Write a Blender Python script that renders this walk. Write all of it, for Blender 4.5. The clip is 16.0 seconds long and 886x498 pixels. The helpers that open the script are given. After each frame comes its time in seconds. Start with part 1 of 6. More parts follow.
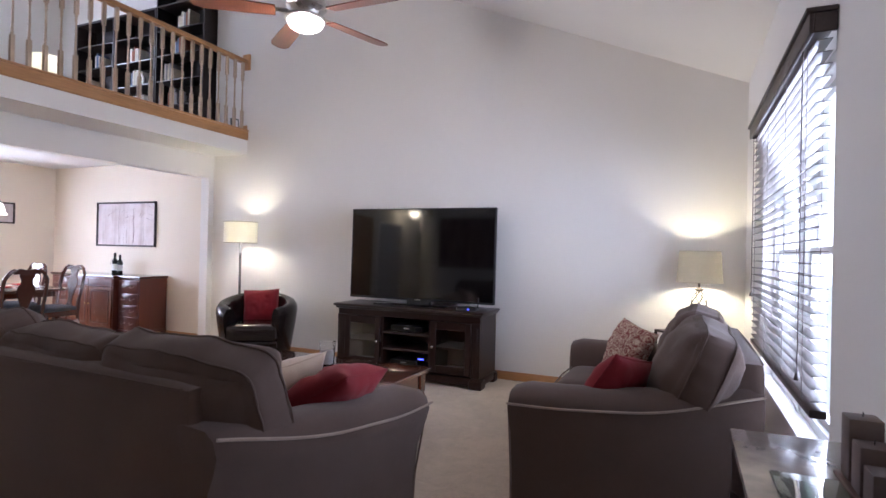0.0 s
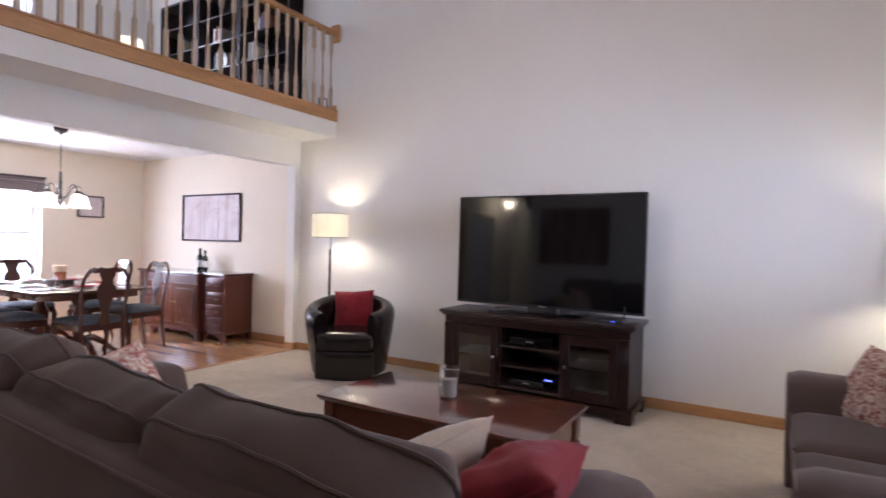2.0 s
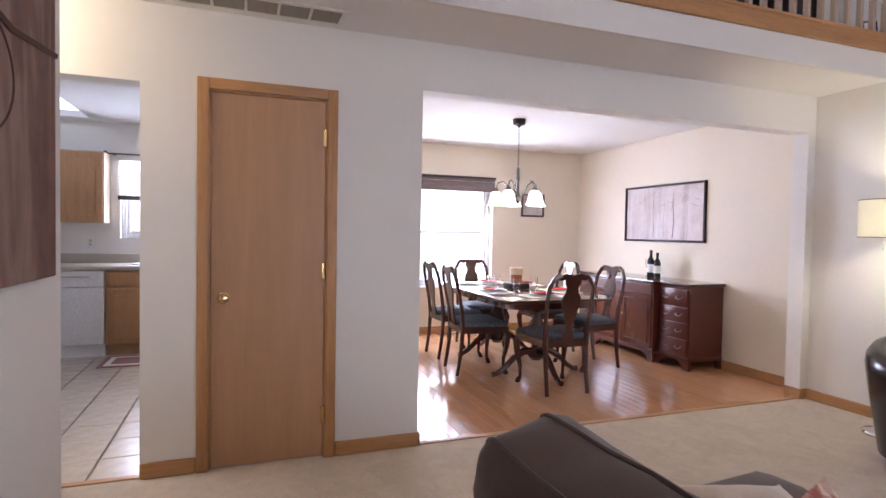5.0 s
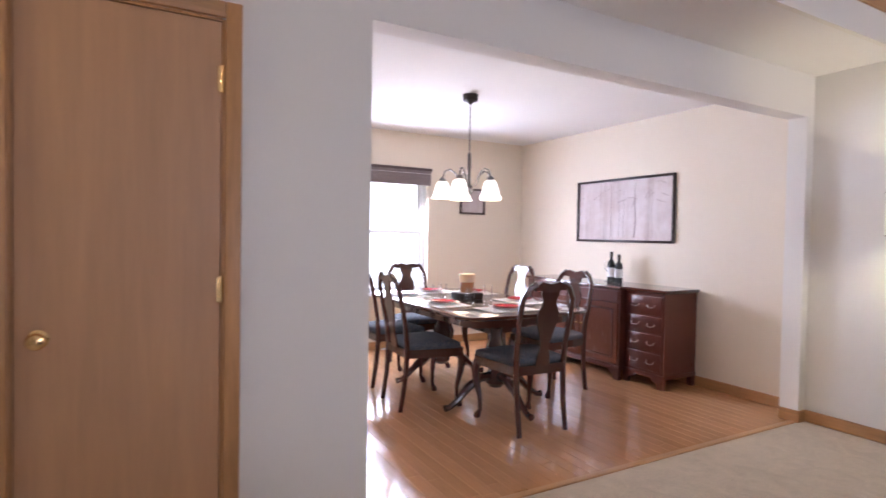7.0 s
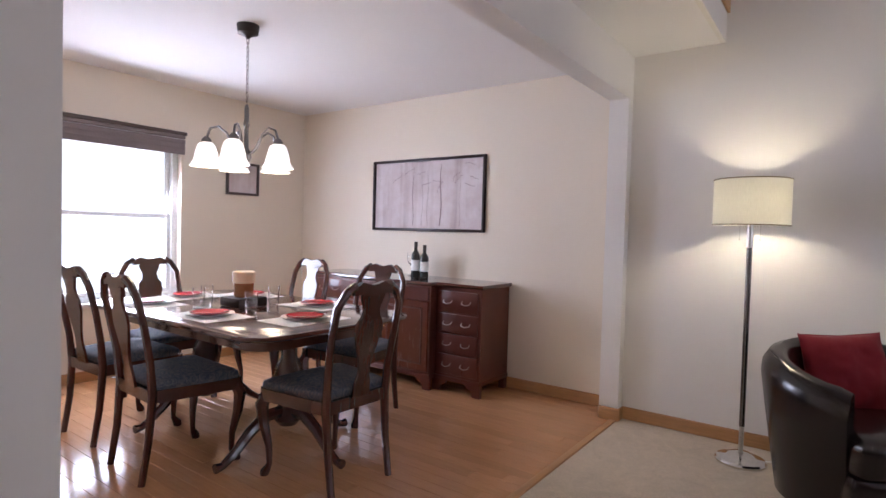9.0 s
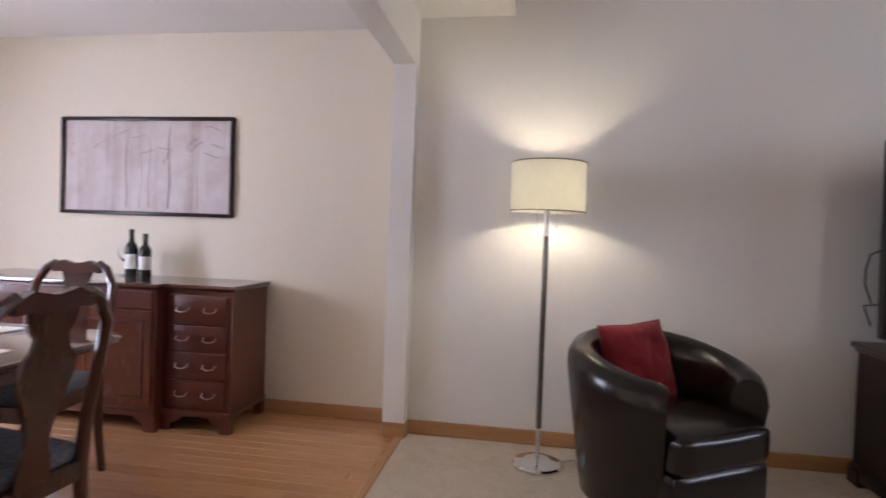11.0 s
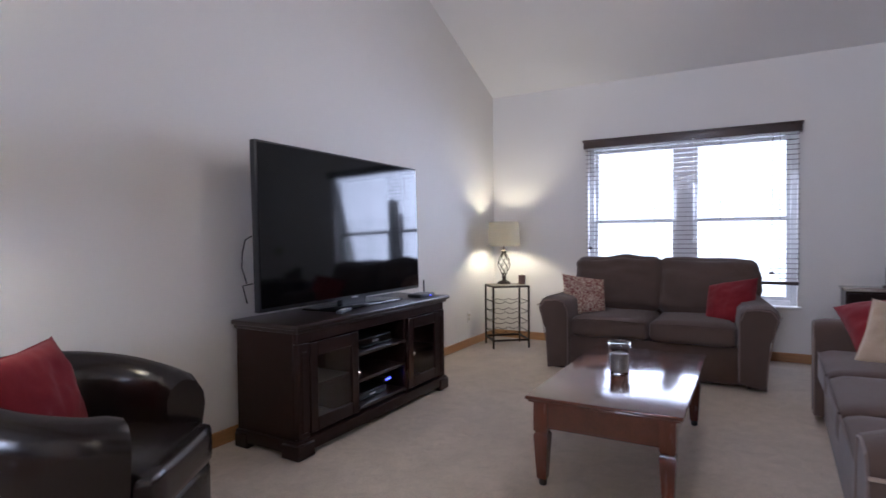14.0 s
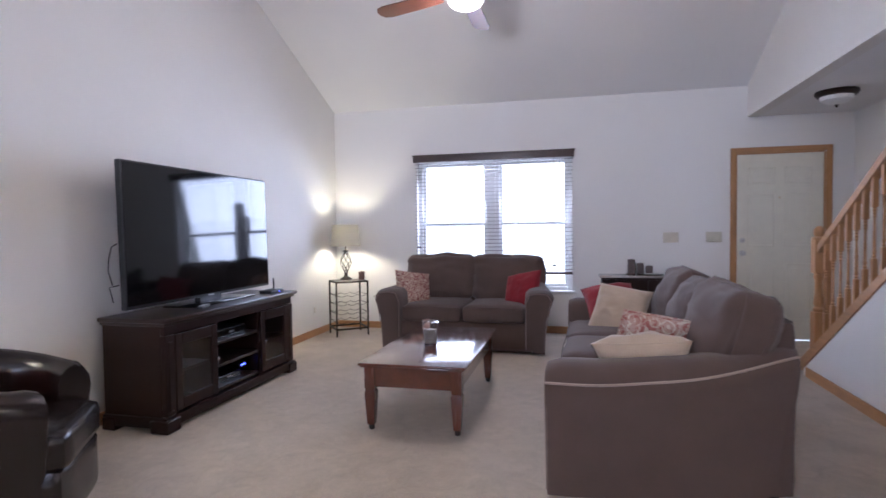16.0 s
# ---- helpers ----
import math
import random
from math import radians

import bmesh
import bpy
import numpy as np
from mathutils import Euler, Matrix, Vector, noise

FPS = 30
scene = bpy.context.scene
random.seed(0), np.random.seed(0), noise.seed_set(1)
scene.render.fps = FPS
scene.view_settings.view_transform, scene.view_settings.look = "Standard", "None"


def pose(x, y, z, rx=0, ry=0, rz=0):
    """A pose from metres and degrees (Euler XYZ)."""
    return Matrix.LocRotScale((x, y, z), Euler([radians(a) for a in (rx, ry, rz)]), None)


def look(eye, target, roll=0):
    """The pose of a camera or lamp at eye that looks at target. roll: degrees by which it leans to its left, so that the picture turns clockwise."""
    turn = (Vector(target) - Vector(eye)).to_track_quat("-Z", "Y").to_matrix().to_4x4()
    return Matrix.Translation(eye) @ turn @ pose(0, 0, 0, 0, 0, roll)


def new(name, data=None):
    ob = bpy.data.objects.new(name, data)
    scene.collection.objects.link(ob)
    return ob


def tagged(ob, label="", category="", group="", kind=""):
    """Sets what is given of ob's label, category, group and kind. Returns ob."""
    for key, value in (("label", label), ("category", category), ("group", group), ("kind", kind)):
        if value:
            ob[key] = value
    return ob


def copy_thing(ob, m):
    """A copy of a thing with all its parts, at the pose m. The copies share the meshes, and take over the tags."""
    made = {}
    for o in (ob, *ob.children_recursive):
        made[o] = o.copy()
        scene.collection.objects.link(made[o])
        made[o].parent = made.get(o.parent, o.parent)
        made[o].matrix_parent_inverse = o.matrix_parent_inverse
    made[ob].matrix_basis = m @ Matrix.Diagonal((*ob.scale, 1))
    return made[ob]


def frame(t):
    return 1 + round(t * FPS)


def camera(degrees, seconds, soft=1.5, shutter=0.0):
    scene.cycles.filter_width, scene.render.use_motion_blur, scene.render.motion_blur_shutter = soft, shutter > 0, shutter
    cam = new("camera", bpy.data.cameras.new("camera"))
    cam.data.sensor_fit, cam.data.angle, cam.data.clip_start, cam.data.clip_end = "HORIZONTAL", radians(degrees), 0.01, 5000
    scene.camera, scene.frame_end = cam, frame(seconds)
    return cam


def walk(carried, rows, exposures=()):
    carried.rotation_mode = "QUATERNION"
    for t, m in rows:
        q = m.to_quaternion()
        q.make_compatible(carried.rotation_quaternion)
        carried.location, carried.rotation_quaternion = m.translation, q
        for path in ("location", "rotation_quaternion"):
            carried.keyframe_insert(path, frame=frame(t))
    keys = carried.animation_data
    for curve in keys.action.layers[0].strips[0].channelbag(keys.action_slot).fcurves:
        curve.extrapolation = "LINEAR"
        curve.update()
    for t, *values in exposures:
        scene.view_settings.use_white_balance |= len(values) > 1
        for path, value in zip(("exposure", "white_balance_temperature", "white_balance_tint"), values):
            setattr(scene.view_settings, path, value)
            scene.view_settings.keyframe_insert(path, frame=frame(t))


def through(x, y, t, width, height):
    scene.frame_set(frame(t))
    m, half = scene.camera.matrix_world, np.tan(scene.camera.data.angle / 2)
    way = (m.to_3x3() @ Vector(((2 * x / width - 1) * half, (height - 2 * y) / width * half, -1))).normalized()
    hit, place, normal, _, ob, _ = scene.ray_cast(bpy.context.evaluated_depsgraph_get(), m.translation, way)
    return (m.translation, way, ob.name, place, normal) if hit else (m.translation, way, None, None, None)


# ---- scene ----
cam = camera(78.0, 16.0, shutter=0.3)
PATH = [
    (0, (0.37, 0.297, 1.268), (-0.437, 2.127, 1.278), 1.3),
    (0.5, (0.265, 0.5, 1.269), (-0.514, 2.342, 1.276), 1.3),
    (1, (0.103, 0.705, 1.267), (-0.684, 2.543, 1.269), 1.4),
    (1.5, (-0.149, 0.887, 1.278), (-0.998, 2.698, 1.274), 1.3),
    (2, (-0.443, 0.985, 1.289), (-1.486, 2.691, 1.266), 1.2),
    (2.5, (-0.744, 1.043, 1.305), (-2.094, 2.518, 1.268), 0.8),
    (3, (-1.001, 1.184, 1.306), (-2.611, 2.37, 1.261), 0.8),
    (3.5, (-1.26, 1.225, 1.318), (-2.99, 2.229, 1.267), 1.0),
    (4, (-1.535, 1.275, 1.31), (-3.332, 2.15, 1.256), 1.0),
    (4.5, (-1.825, 1.275, 1.305), (-3.685, 2.007, 1.249), 0.9),
    (4.7, (-1.936, 1.27, 1.303), (-3.815, 1.953, 1.244), 1.0),
    (6.8, (-3.058, 1.413, 1.277), (-4.863, 2.273, 1.224), 1.3),
    (7, (-3.148, 1.436, 1.277), (-4.89, 2.417, 1.228), 1.0),
    (7.5, (-3.37, 1.573, 1.271), (-4.983, 2.756, 1.236), 1.2),
    (8, (-3.598, 1.655, 1.266), (-5.048, 3.032, 1.23), 0.9),
    (8.2, (-3.694, 1.692, 1.264), (-5.067, 3.145, 1.227), 1.4),
    (10.3, (-4.562, 2.218, 1.181), (-5.364, 4.048, 1.098), 1.7),
    (10.5, (-4.592, 2.278, 1.179), (-5.265, 4.16, 1.111), 2.4),
    (11, (-4.583, 2.443, 1.178), (-4.888, 4.419, 1.129), 2.1),
    (11.5, (-4.679, 2.491, 1.182), (-4.505, 4.482, 1.129), 1.8),
    (12, (-4.774, 2.673, 1.186), (-4.131, 4.566, 1.128), 1.7),
    (12.5, (-4.809, 2.84, 1.158), (-3.882, 4.612, 1.114), 0.9),
    (13, (-4.861, 2.953, 1.148), (-3.694, 4.577, 1.104), 0.5),
    (13.5, (-4.921, 3.023, 1.156), (-3.378, 4.295, 1.112), -0.0),
    (14, (-5.001, 2.986, 1.173), (-3.259, 3.967, 1.126), -0.5),
    (14.5, (-5.147, 2.897, 1.199), (-3.348, 3.77, 1.146), -0.6),
    (15, (-5.35, 2.815, 1.21), (-3.518, 3.615, 1.156), -0.6),
    (15.5, (-5.589, 2.746, 1.22), (-3.694, 3.383, 1.157), -0.6),
    (16, (-5.749, 2.597, 1.242), (-3.805, 3.063, 1.173), -0.7),
]
walk(cam, [(t, look(eye, target, roll)) for t, eye, target, roll in PATH], exposures=[(0, 0.20, 5530, 22), (1.2, 0.16, 5580, 23), (3.5, 0.33, 5810, 25), (4.5, 0.19, 5810, 24), (7, 0.13, 5810, 25), (8, -0.16, 5760, 24), (10.5, -0.55, 5910, 24), (11.5, -0.10, 5760, 21), (12.5, 0.05, 5460, 20), (13.5, -0.24, 5360, 21), (14.5, 0.00, 5310, 22), (16, 0.33, 5260, 22)])

# ---- world and light ----
world = bpy.data.worlds.new("sky")
scene.world = world
world.use_nodes = True
_wn = world.node_tree
_sky = _wn.nodes.new("ShaderNodeTexSky")
_sky.sky_type = "NISHITA"
_sky.sun_disc = False
_sky.sun_elevation, _sky.sun_rotation = radians(50), radians(200)
_bg = _wn.nodes["Background"]
_bg.inputs[1].default_value = 0.15
_wn.links.new(_sky.outputs[0], _bg.inputs[0])


def lamp(name, kind, m, power, colour, **kw):
    data = bpy.data.lights.new(name, kind)
    data.energy, data.color = power, colour
    for k, v in kw.items():
        if k == "size":
            data.shape, data.size = "RECTANGLE", v
        elif k == "size_y":
            data.size_y = v
        elif k == "radius":
            data.shadow_soft_size = v
        elif k == "angle":
            data.angle = v
    ob = new(name, data)
    ob.matrix_world = m
    return ob


lamp("sun", "SUN", look((0, -20, 30), (5, 0, 0)), 1.0, (1, 0.96, 0.9), angle=radians(12))
SOFFIT_LAMP = 2.30
OUTSIDE = 2.4
DAY = (0.86, 0.92, 1.0)
# daylight in the openings of the windows
lamp("daylight_living", "AREA", look((1.02, 3.58, 1.35), (-1, 3.58, 0.75)), 80, DAY, size=1.7, size_y=1.5)
lamp("daylight_dining", "AREA", look((-8.95, 3.86, 1.3), (-7, 3.86, 0.55)), 105, DAY, size=1.0, size_y=1.4)
lamp("daylight_kitchen", "AREA", look((-9.1, 0.35, 1.6), (-7, 0.35, 1.0)), 48, DAY, size=0.7, size_y=0.85)
lamp("daylight_loft", "AREA", look((-8.95, 3.75, 4.15), (-7, 3.75, 3.8)), 68, DAY, size=0.95, size_y=1.3)
WARM = (1.0, 0.87, 0.52)
lamp("bulb_floor_lamp", "POINT", pose(-4.49, 5.31, 1.395), 17, WARM, radius=0.04)
lamp("bulb_table_lamp", "POINT", pose(0.49, 5.32, 1.165), 19, WARM, radius=0.04)
lamp("bulb_ceiling_fan", "POINT", pose(-2.02, 3.31, 2.68), 30, (1, 0.88, 0.72), radius=0.07)
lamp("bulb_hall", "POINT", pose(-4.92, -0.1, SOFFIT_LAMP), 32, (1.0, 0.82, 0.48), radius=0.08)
lamp("bulb_loft_lamp", "POINT", pose(-7.3, 4.7, 3.58), 8, WARM, radius=0.05)

# ---- materials ----


class Nodes:
    """A small wrapper to lay out one node material."""

    def __init__(self, name):
        self.mat = bpy.data.materials.new(name)
        self.mat.use_nodes = True
        self.tree = self.mat.node_tree
        self.bsdf = self.tree.nodes["Principled BSDF"]

    def add(self, kind, **sockets):
        n = self.tree.nodes.new(kind)
        for k, v in sockets.items():
            n.inputs[k.replace("_", " ")].default_value = v
        return n

    def link(self, a, b):
        self.tree.links.new(a, b)

    def put(self, **sockets):
        for k, v in sockets.items():
            self.bsdf.inputs[k.replace("_", " ")].default_value = v
        return self

    def coords(self, scale=(1, 1, 1)):
        c = self.tree.nodes.new("ShaderNodeTexCoord")
        m = self.tree.nodes.new("ShaderNodeMapping")
        m.inputs["Scale"].default_value = scale
        self.link(c.outputs["Object"], m.inputs["Vector"])
        return m.outputs[0]

    def noise(self, vec, scale, detail=4.0, rough=0.55, distortion=0.0):
        n = self.add("ShaderNodeTexNoise", Scale=scale, Detail=detail, Roughness=rough, Distortion=distortion)
        self.link(vec, n.inputs["Vector"])
        return n.outputs["Fac"]

    def ramp(self, fac, *stops):
        r = self.tree.nodes.new("ShaderNodeValToRGB")
        el = r.color_ramp.elements
        while len(el) < len(stops):
            el.new(0.5)
        for e, (p, c) in zip(el, stops):
            e.position, e.color = p, (*c, 1)
        self.link(fac, r.inputs[0])
        return r.outputs[0]

    def mix(self, fac, a, b, mode="MIX"):
        m = self.tree.nodes.new("ShaderNodeMix")
        m.data_type, m.blend_type = "RGBA", mode
        for sock, v in ((m.inputs["Factor"], fac), (m.inputs["A"], a), (m.inputs["B"], b)):
            if isinstance(v, bpy.types.NodeSocket):
                self.link(v, sock)
            elif isinstance(v, tuple):
                sock.default_value = (*v, 1)
            else:
                sock.default_value = v
        return m.outputs["Result"]

    def bump(self, height, strength, distance=0.01):
        b = self.add("ShaderNodeBump", Strength=strength, Distance=distance)
        self.link(height, b.inputs["Height"])
        self.link(b.outputs[0], self.bsdf.inputs["Normal"])
        return self

    def colour(self, out):
        self.link(out, self.bsdf.inputs["Base Color"])
        return self

    def rough(self, fac, lo, hi):
        r = self.add("ShaderNodeMapRange")
        r.inputs["To Min"].default_value, r.inputs["To Max"].default_value = lo, hi
        self.link(fac, r.inputs["Value"])
        self.link(r.outputs[0], self.bsdf.inputs["Roughness"])
        return self


def shade(c, k):
    return tuple(v * k for v in c)


def paint(name, c, rough=0.75):
    """Rolled wall paint: faint stipple, very slight unevenness."""
    n = Nodes(name)
    v = n.coords()
    n.colour(n.ramp(n.noise(v, 0.9, 3), (0.3, shade(c, 0.965)), (0.7, c)))
    n.put(Roughness=rough).bump(n.noise(v, 260, 3), 0.07, 0.002)
    return n.mat


def wood(name, c, rough=0.35, grain=(1, 14, 14), coat=0.0, dark=0.6, vary=0.0, spec=0.5):
    """Stained wood whose grain runs along the first axis of the scale."""
    n = Nodes(name)
    v = n.coords(grain)
    fine = n.noise(v, 6, 6, 0.6, 0.3)
    broad = n.noise(v, 0.9, 3, 0.5, 1.2)
    col = n.mix(0.45, n.ramp(fine, (0.32, shade(c, dark)), (0.7, c)), n.ramp(broad, (0.3, shade(c, max(0.82, dark))), (0.7, shade(c, 1.12))))
    if vary:
        info = n.tree.nodes.new("ShaderNodeObjectInfo")
        col = n.mix(1.0, col, n.ramp(info.outputs["Random"], (0.0, (1 - vary,) * 3), (1.0, (1.0, 1.0, 1.0))), "MULTIPLY")
    n.colour(col).rough(fine, rough * 0.85, rough * 1.25).put(Coat_Weight=coat, Coat_Roughness=0.12, Specular_IOR_Level=spec)
    return n.bump(fine, 0.06, 0.002).mat


def cloth(name, c, scale=420, rough=0.95, sheen=0.25, depth=0.25):
    """Woven upholstery: fine weave and soft rubbed patches."""
    n = Nodes(name)
    v = n.coords()
    weave = n.noise(v, scale, 2)
    worn = n.noise(v, 5, 4)
    n.colour(n.mix(0.5, n.ramp(weave, (0.3, shade(c, 0.72)), (0.7, shade(c, 1.18))), n.ramp(worn, (0.3, shade(c, 0.85)), (0.75, shade(c, 1.2)))))
    n.put(Roughness=rough, Sheen_Weight=sheen, Sheen_Roughness=0.5)
    return n.bump(n.mix(0.35, weave, n.noise(v, 9, 5)), depth, 0.004).mat


def plain(name, c, rough=0.5, metal=0.0, grain=60, amount=0.08, **more):
    n = Nodes(name)
    v = n.coords()
    f = n.noise(v, grain, 4)
    n.colour(n.ramp(f, (0.3, shade(c, 1 - amount)), (0.7, shade(c, 1 + amount)))).rough(f, rough * 0.85, min(1, rough * 1.2)).put(Metallic=metal, **more)
    return n.mat


WALL = paint("wall_paint", (0.80, 0.775, 0.74))
WALL_DINING = paint("dining_paint", (0.80, 0.72, 0.60))
CEIL = paint("ceiling_paint", (0.84, 0.83, 0.82), 0.9)
OAK = wood("oak_trim", (0.50, 0.26, 0.105), 0.42, (14, 14, 1.2))
OAK_Y = wood("oak_trim_along", (0.50, 0.26, 0.105), 0.42, (14, 1.2, 14))
OAK_X = wood("oak_trim_across", (0.50, 0.26, 0.105), 0.42, (1.2, 14, 14))
OAK_DOOR = wood("oak_veneer", (0.47, 0.265, 0.135), 0.45, (9, 9, 0.7), 0.0, 0.84)
OAK_PALE = wood("pale_oak", (0.52, 0.39, 0.27), 0.4, (14, 14, 1.2), 0.1, 0.75)
PLANK = wood("oak_floorboard", (0.61, 0.315, 0.15), 0.16, (1.2, 16, 16), 0.5, 0.8, 0.14)
CHERRY = wood("cherry_stain", (0.115, 0.033, 0.018), 0.13, (1.5, 14, 14), 1.0, 0.7)
CHERRY_V = wood("cherry_stain_upright", (0.13, 0.038, 0.021), 0.25, (9, 9, 1.2), 0.4, 0.75)
MAHOGANY = wood("mahogany", (0.092, 0.021, 0.013), 0.28, (7, 7, 1.6), 0.3, 0.9)
MAHOGANY_DARK = wood("dark_mahogany", (0.062, 0.017, 0.011), 0.24, (9, 9, 1.2), 0.4, 0.75)
MAHOGANY_X = wood("mahogany_along", (0.085, 0.024, 0.014), 0.13, (1.5, 14, 14), 0.6, 0.6)
ESPRESSO = wood("espresso_stain", (0.021, 0.0085, 0.0065), 0.3, (1.5, 14, 14), 0.0, 0.6, 0.0, 0.28)
ESPRESSO_TOP = wood("espresso_top", (0.026, 0.014, 0.011), 0.3, (1.5, 14, 14), 0.2, 0.6)
BLACKWOOD = wood("black_brown_laminate", (0.022, 0.013, 0.013), 0.45, (14, 14, 1.5))
BLIND = wood("walnut_slat", (0.115, 0.09, 0.08), 0.4, (14, 1.2, 14), 0.15)
VALANCE = wood("walnut_valance", (0.07, 0.045, 0.038), 0.4, (14, 1.2, 14), 0.2)
SOFA = cloth("taupe_microfibre", (0.098, 0.063, 0.049), 420, 0.95, 0.14, 0.35)
PIPING = cloth("tan_piping", (0.36, 0.28, 0.225), 600)
PIPING_SOFT = cloth("taupe_piping", (0.19, 0.135, 0.11), 600)
RED = cloth("red_weave", (0.21, 0.009, 0.016), 300, 0.95, 0.08)
CREAM = cloth("cream_velvet", (0.47, 0.36, 0.255), 300, 0.9, 0.5)
def leather_mat():
    """Smooth finished hide: tight pebble grain, soft wide creases."""
    n = Nodes("dark_leather")
    v = n.coords()
    n.colour(n.ramp(n.noise(v, 6, 3), (0.3, (0.009, 0.0055, 0.0052)), (0.7, (0.017, 0.0105, 0.0098))))
    n.put(Roughness=0.21, Specular_IOR_Level=0.5)
    return n.bump(n.mix(0.6, n.noise(v, 420, 2), n.noise(v, 14, 3)), 0.09, 0.003).mat


LEATHER = leather_mat()
STEEL = plain("brushed_nickel", (0.55, 0.53, 0.50), 0.28, 1.0)
CHROME = plain("chrome", (0.75, 0.74, 0.72), 0.12, 1.0)
BRASS = plain("polished_brass", (0.75, 0.53, 0.25), 0.2, 1.0)
PEWTER = plain("worn_pewter", (0.30, 0.25, 0.22), 0.45, 1.0)
STEEL_DARK = plain("smoked_steel", (0.20, 0.19, 0.18), 0.22, 1.0)
IRON = plain("dark_bronze_iron", (0.045, 0.034, 0.028), 0.45, 0.7)
BLACK = plain("black_plastic", (0.012, 0.012, 0.013), 0.35)
SCREEN = plain("screen_glass", (0.0025, 0.0025, 0.003), 0.06, 0, 3, 0.1)
WHITE = plain("white_gloss", (0.78, 0.77, 0.75), 0.35)
VINYL = plain("white_vinyl", (0.80, 0.80, 0.79), 0.4)
PLATE = plain("ivory_plate", (0.58, 0.53, 0.42), 0.4)
PORCELAIN_RED = plain("red_stoneware", (0.42, 0.03, 0.035), 0.25)
LINEN = cloth("linen_mat", (0.78, 0.75, 0.71), 240)
WAX = plain("cream_wax", (0.72, 0.55, 0.38), 0.5, 0, 20, 0.08, Subsurface_Weight=0.2)
AMBER = plain("amber_glass", (0.35, 0.13, 0.05), 0.2)
WAX_DARK = plain("brown_wax", (0.11, 0.055, 0.04), 0.5)
LAMINATE = plain("speckled_worktop", (0.50, 0.44, 0.36), 0.35, 0, 400, 0.25)
TILE = plain("beige_floor_tile", (0.58, 0.51, 0.42), 0.25, 0, 12, 0.1)
GROUT = plain("tile_grout", (0.36, 0.31, 0.26), 0.9)
VENT = plain("vent_enamel", (0.74, 0.71, 0.66), 0.5)
# same enamel darkened: shade between the fins put into their colour
VENT_FIN_SHADED = plain("vent_fin_shaded_enamel", (0.34, 0.31, 0.27), 0.6)
STROKE = plain("brown_brush_paint", (0.07, 0.03, 0.024), 0.6)


def carpet_mat():
    n = Nodes("beige_carpet")
    v = n.coords()
    pile = n.noise(v, 330, 3, 0.7)
    tuft = n.noise(v, 70, 3, 0.6)
    lay = n.mix(0.5, n.noise(v, 1.6, 5, 0.65, 0.8), n.noise(v, 8, 5, 0.7, 1.2))
    c = (0.63, 0.525, 0.41)
    col = n.mix(0.5, n.ramp(pile, (0.3, shade(c, 0.62)), (0.7, shade(c, 1.18))), n.ramp(tuft, (0.3, shade(c, 0.8)), (0.7, shade(c, 1.12))))
    n.colour(n.mix(0.55, col, n.ramp(lay, (0.41, (0.67, 0.66, 0.63)), (0.59, (1.0, 1.0, 1.0))), "MULTIPLY"))
    n.put(Roughness=1.0, Sheen_Weight=0.2)
    return n.bump(n.mix(0.5, pile, tuft), 0.6, 0.008).mat


CARPET = carpet_mat()


def pattern_mat(name, ground, ink, scale):
    """A printed scroll pattern of curling bands."""
    n = Nodes(name)
    v = n.coords((1, 1, 1))
    w = n.add("ShaderNodeTexVoronoi", Scale=scale, Randomness=0.75)
    n.link(v, w.inputs["Vector"])
    wave = n.add("ShaderNodeMath")
    wave.operation = "SINE"
    mul = n.add("ShaderNodeMath")
    mul.operation = "MULTIPLY"
    mul.inputs[1].default_value = 19.0
    n.link(w.outputs["Distance"], mul.inputs[0])
    n.link(mul.outputs[0], wave.inputs[0])
    blot = n.noise(v, scale * 2.2, 3, 0.6, 1.5)
    a = n.ramp(wave.outputs[0], (0.35, ink), (0.55, ground))
    b = n.ramp(blot, (0.44, ink), (0.52, ground))
    n.colour(n.mix(0.5, a, b)).put(Roughness=0.9)
    return n.bump(n.noise(v, 300, 2), 0.2, 0.003).mat


SEAT_BLUE = pattern_mat("blue_grey_damask", (0.115, 0.115, 0.118), (0.04, 0.055, 0.085), 20)
PAISLEY = pattern_mat("red_paisley_print", (0.55, 0.44, 0.34), (0.20, 0.045, 0.04), 16)
FLORAL = pattern_mat("faded_floral_print", (0.66, 0.58, 0.47), (0.36, 0.12, 0.10), 13)


def glass_mat(name, tint=(1, 1, 1), rough=0.0):
    n = Nodes(name)
    n.put(Base_Color=(*tint, 1), Roughness=rough, Transmission_Weight=1.0, IOR=1.45)
    return n.mat


GLASS = glass_mat("clear_glass")
BOTTLE_DARK = plain("dark_bottle", (0.012, 0.014, 0.012), 0.08)


def pane_mat():
    n = Nodes("window_pane")
    t = n.tree
    tr = t.nodes.new("ShaderNodeBsdfTransparent")
    gl = t.nodes.new("ShaderNodeBsdfGlossy")
    gl.inputs["Roughness"].default_value = 0.02
    mx = t.nodes.new("ShaderNodeMixShader")
    mx.inputs[0].default_value = 0.06
    n.link(tr.outputs[0], mx.inputs[1])
    n.link(gl.outputs[0], mx.inputs[2])
    n.link(mx.outputs[0], t.nodes["Material Output"].inputs[0])
    return n.mat


PANE = pane_mat()


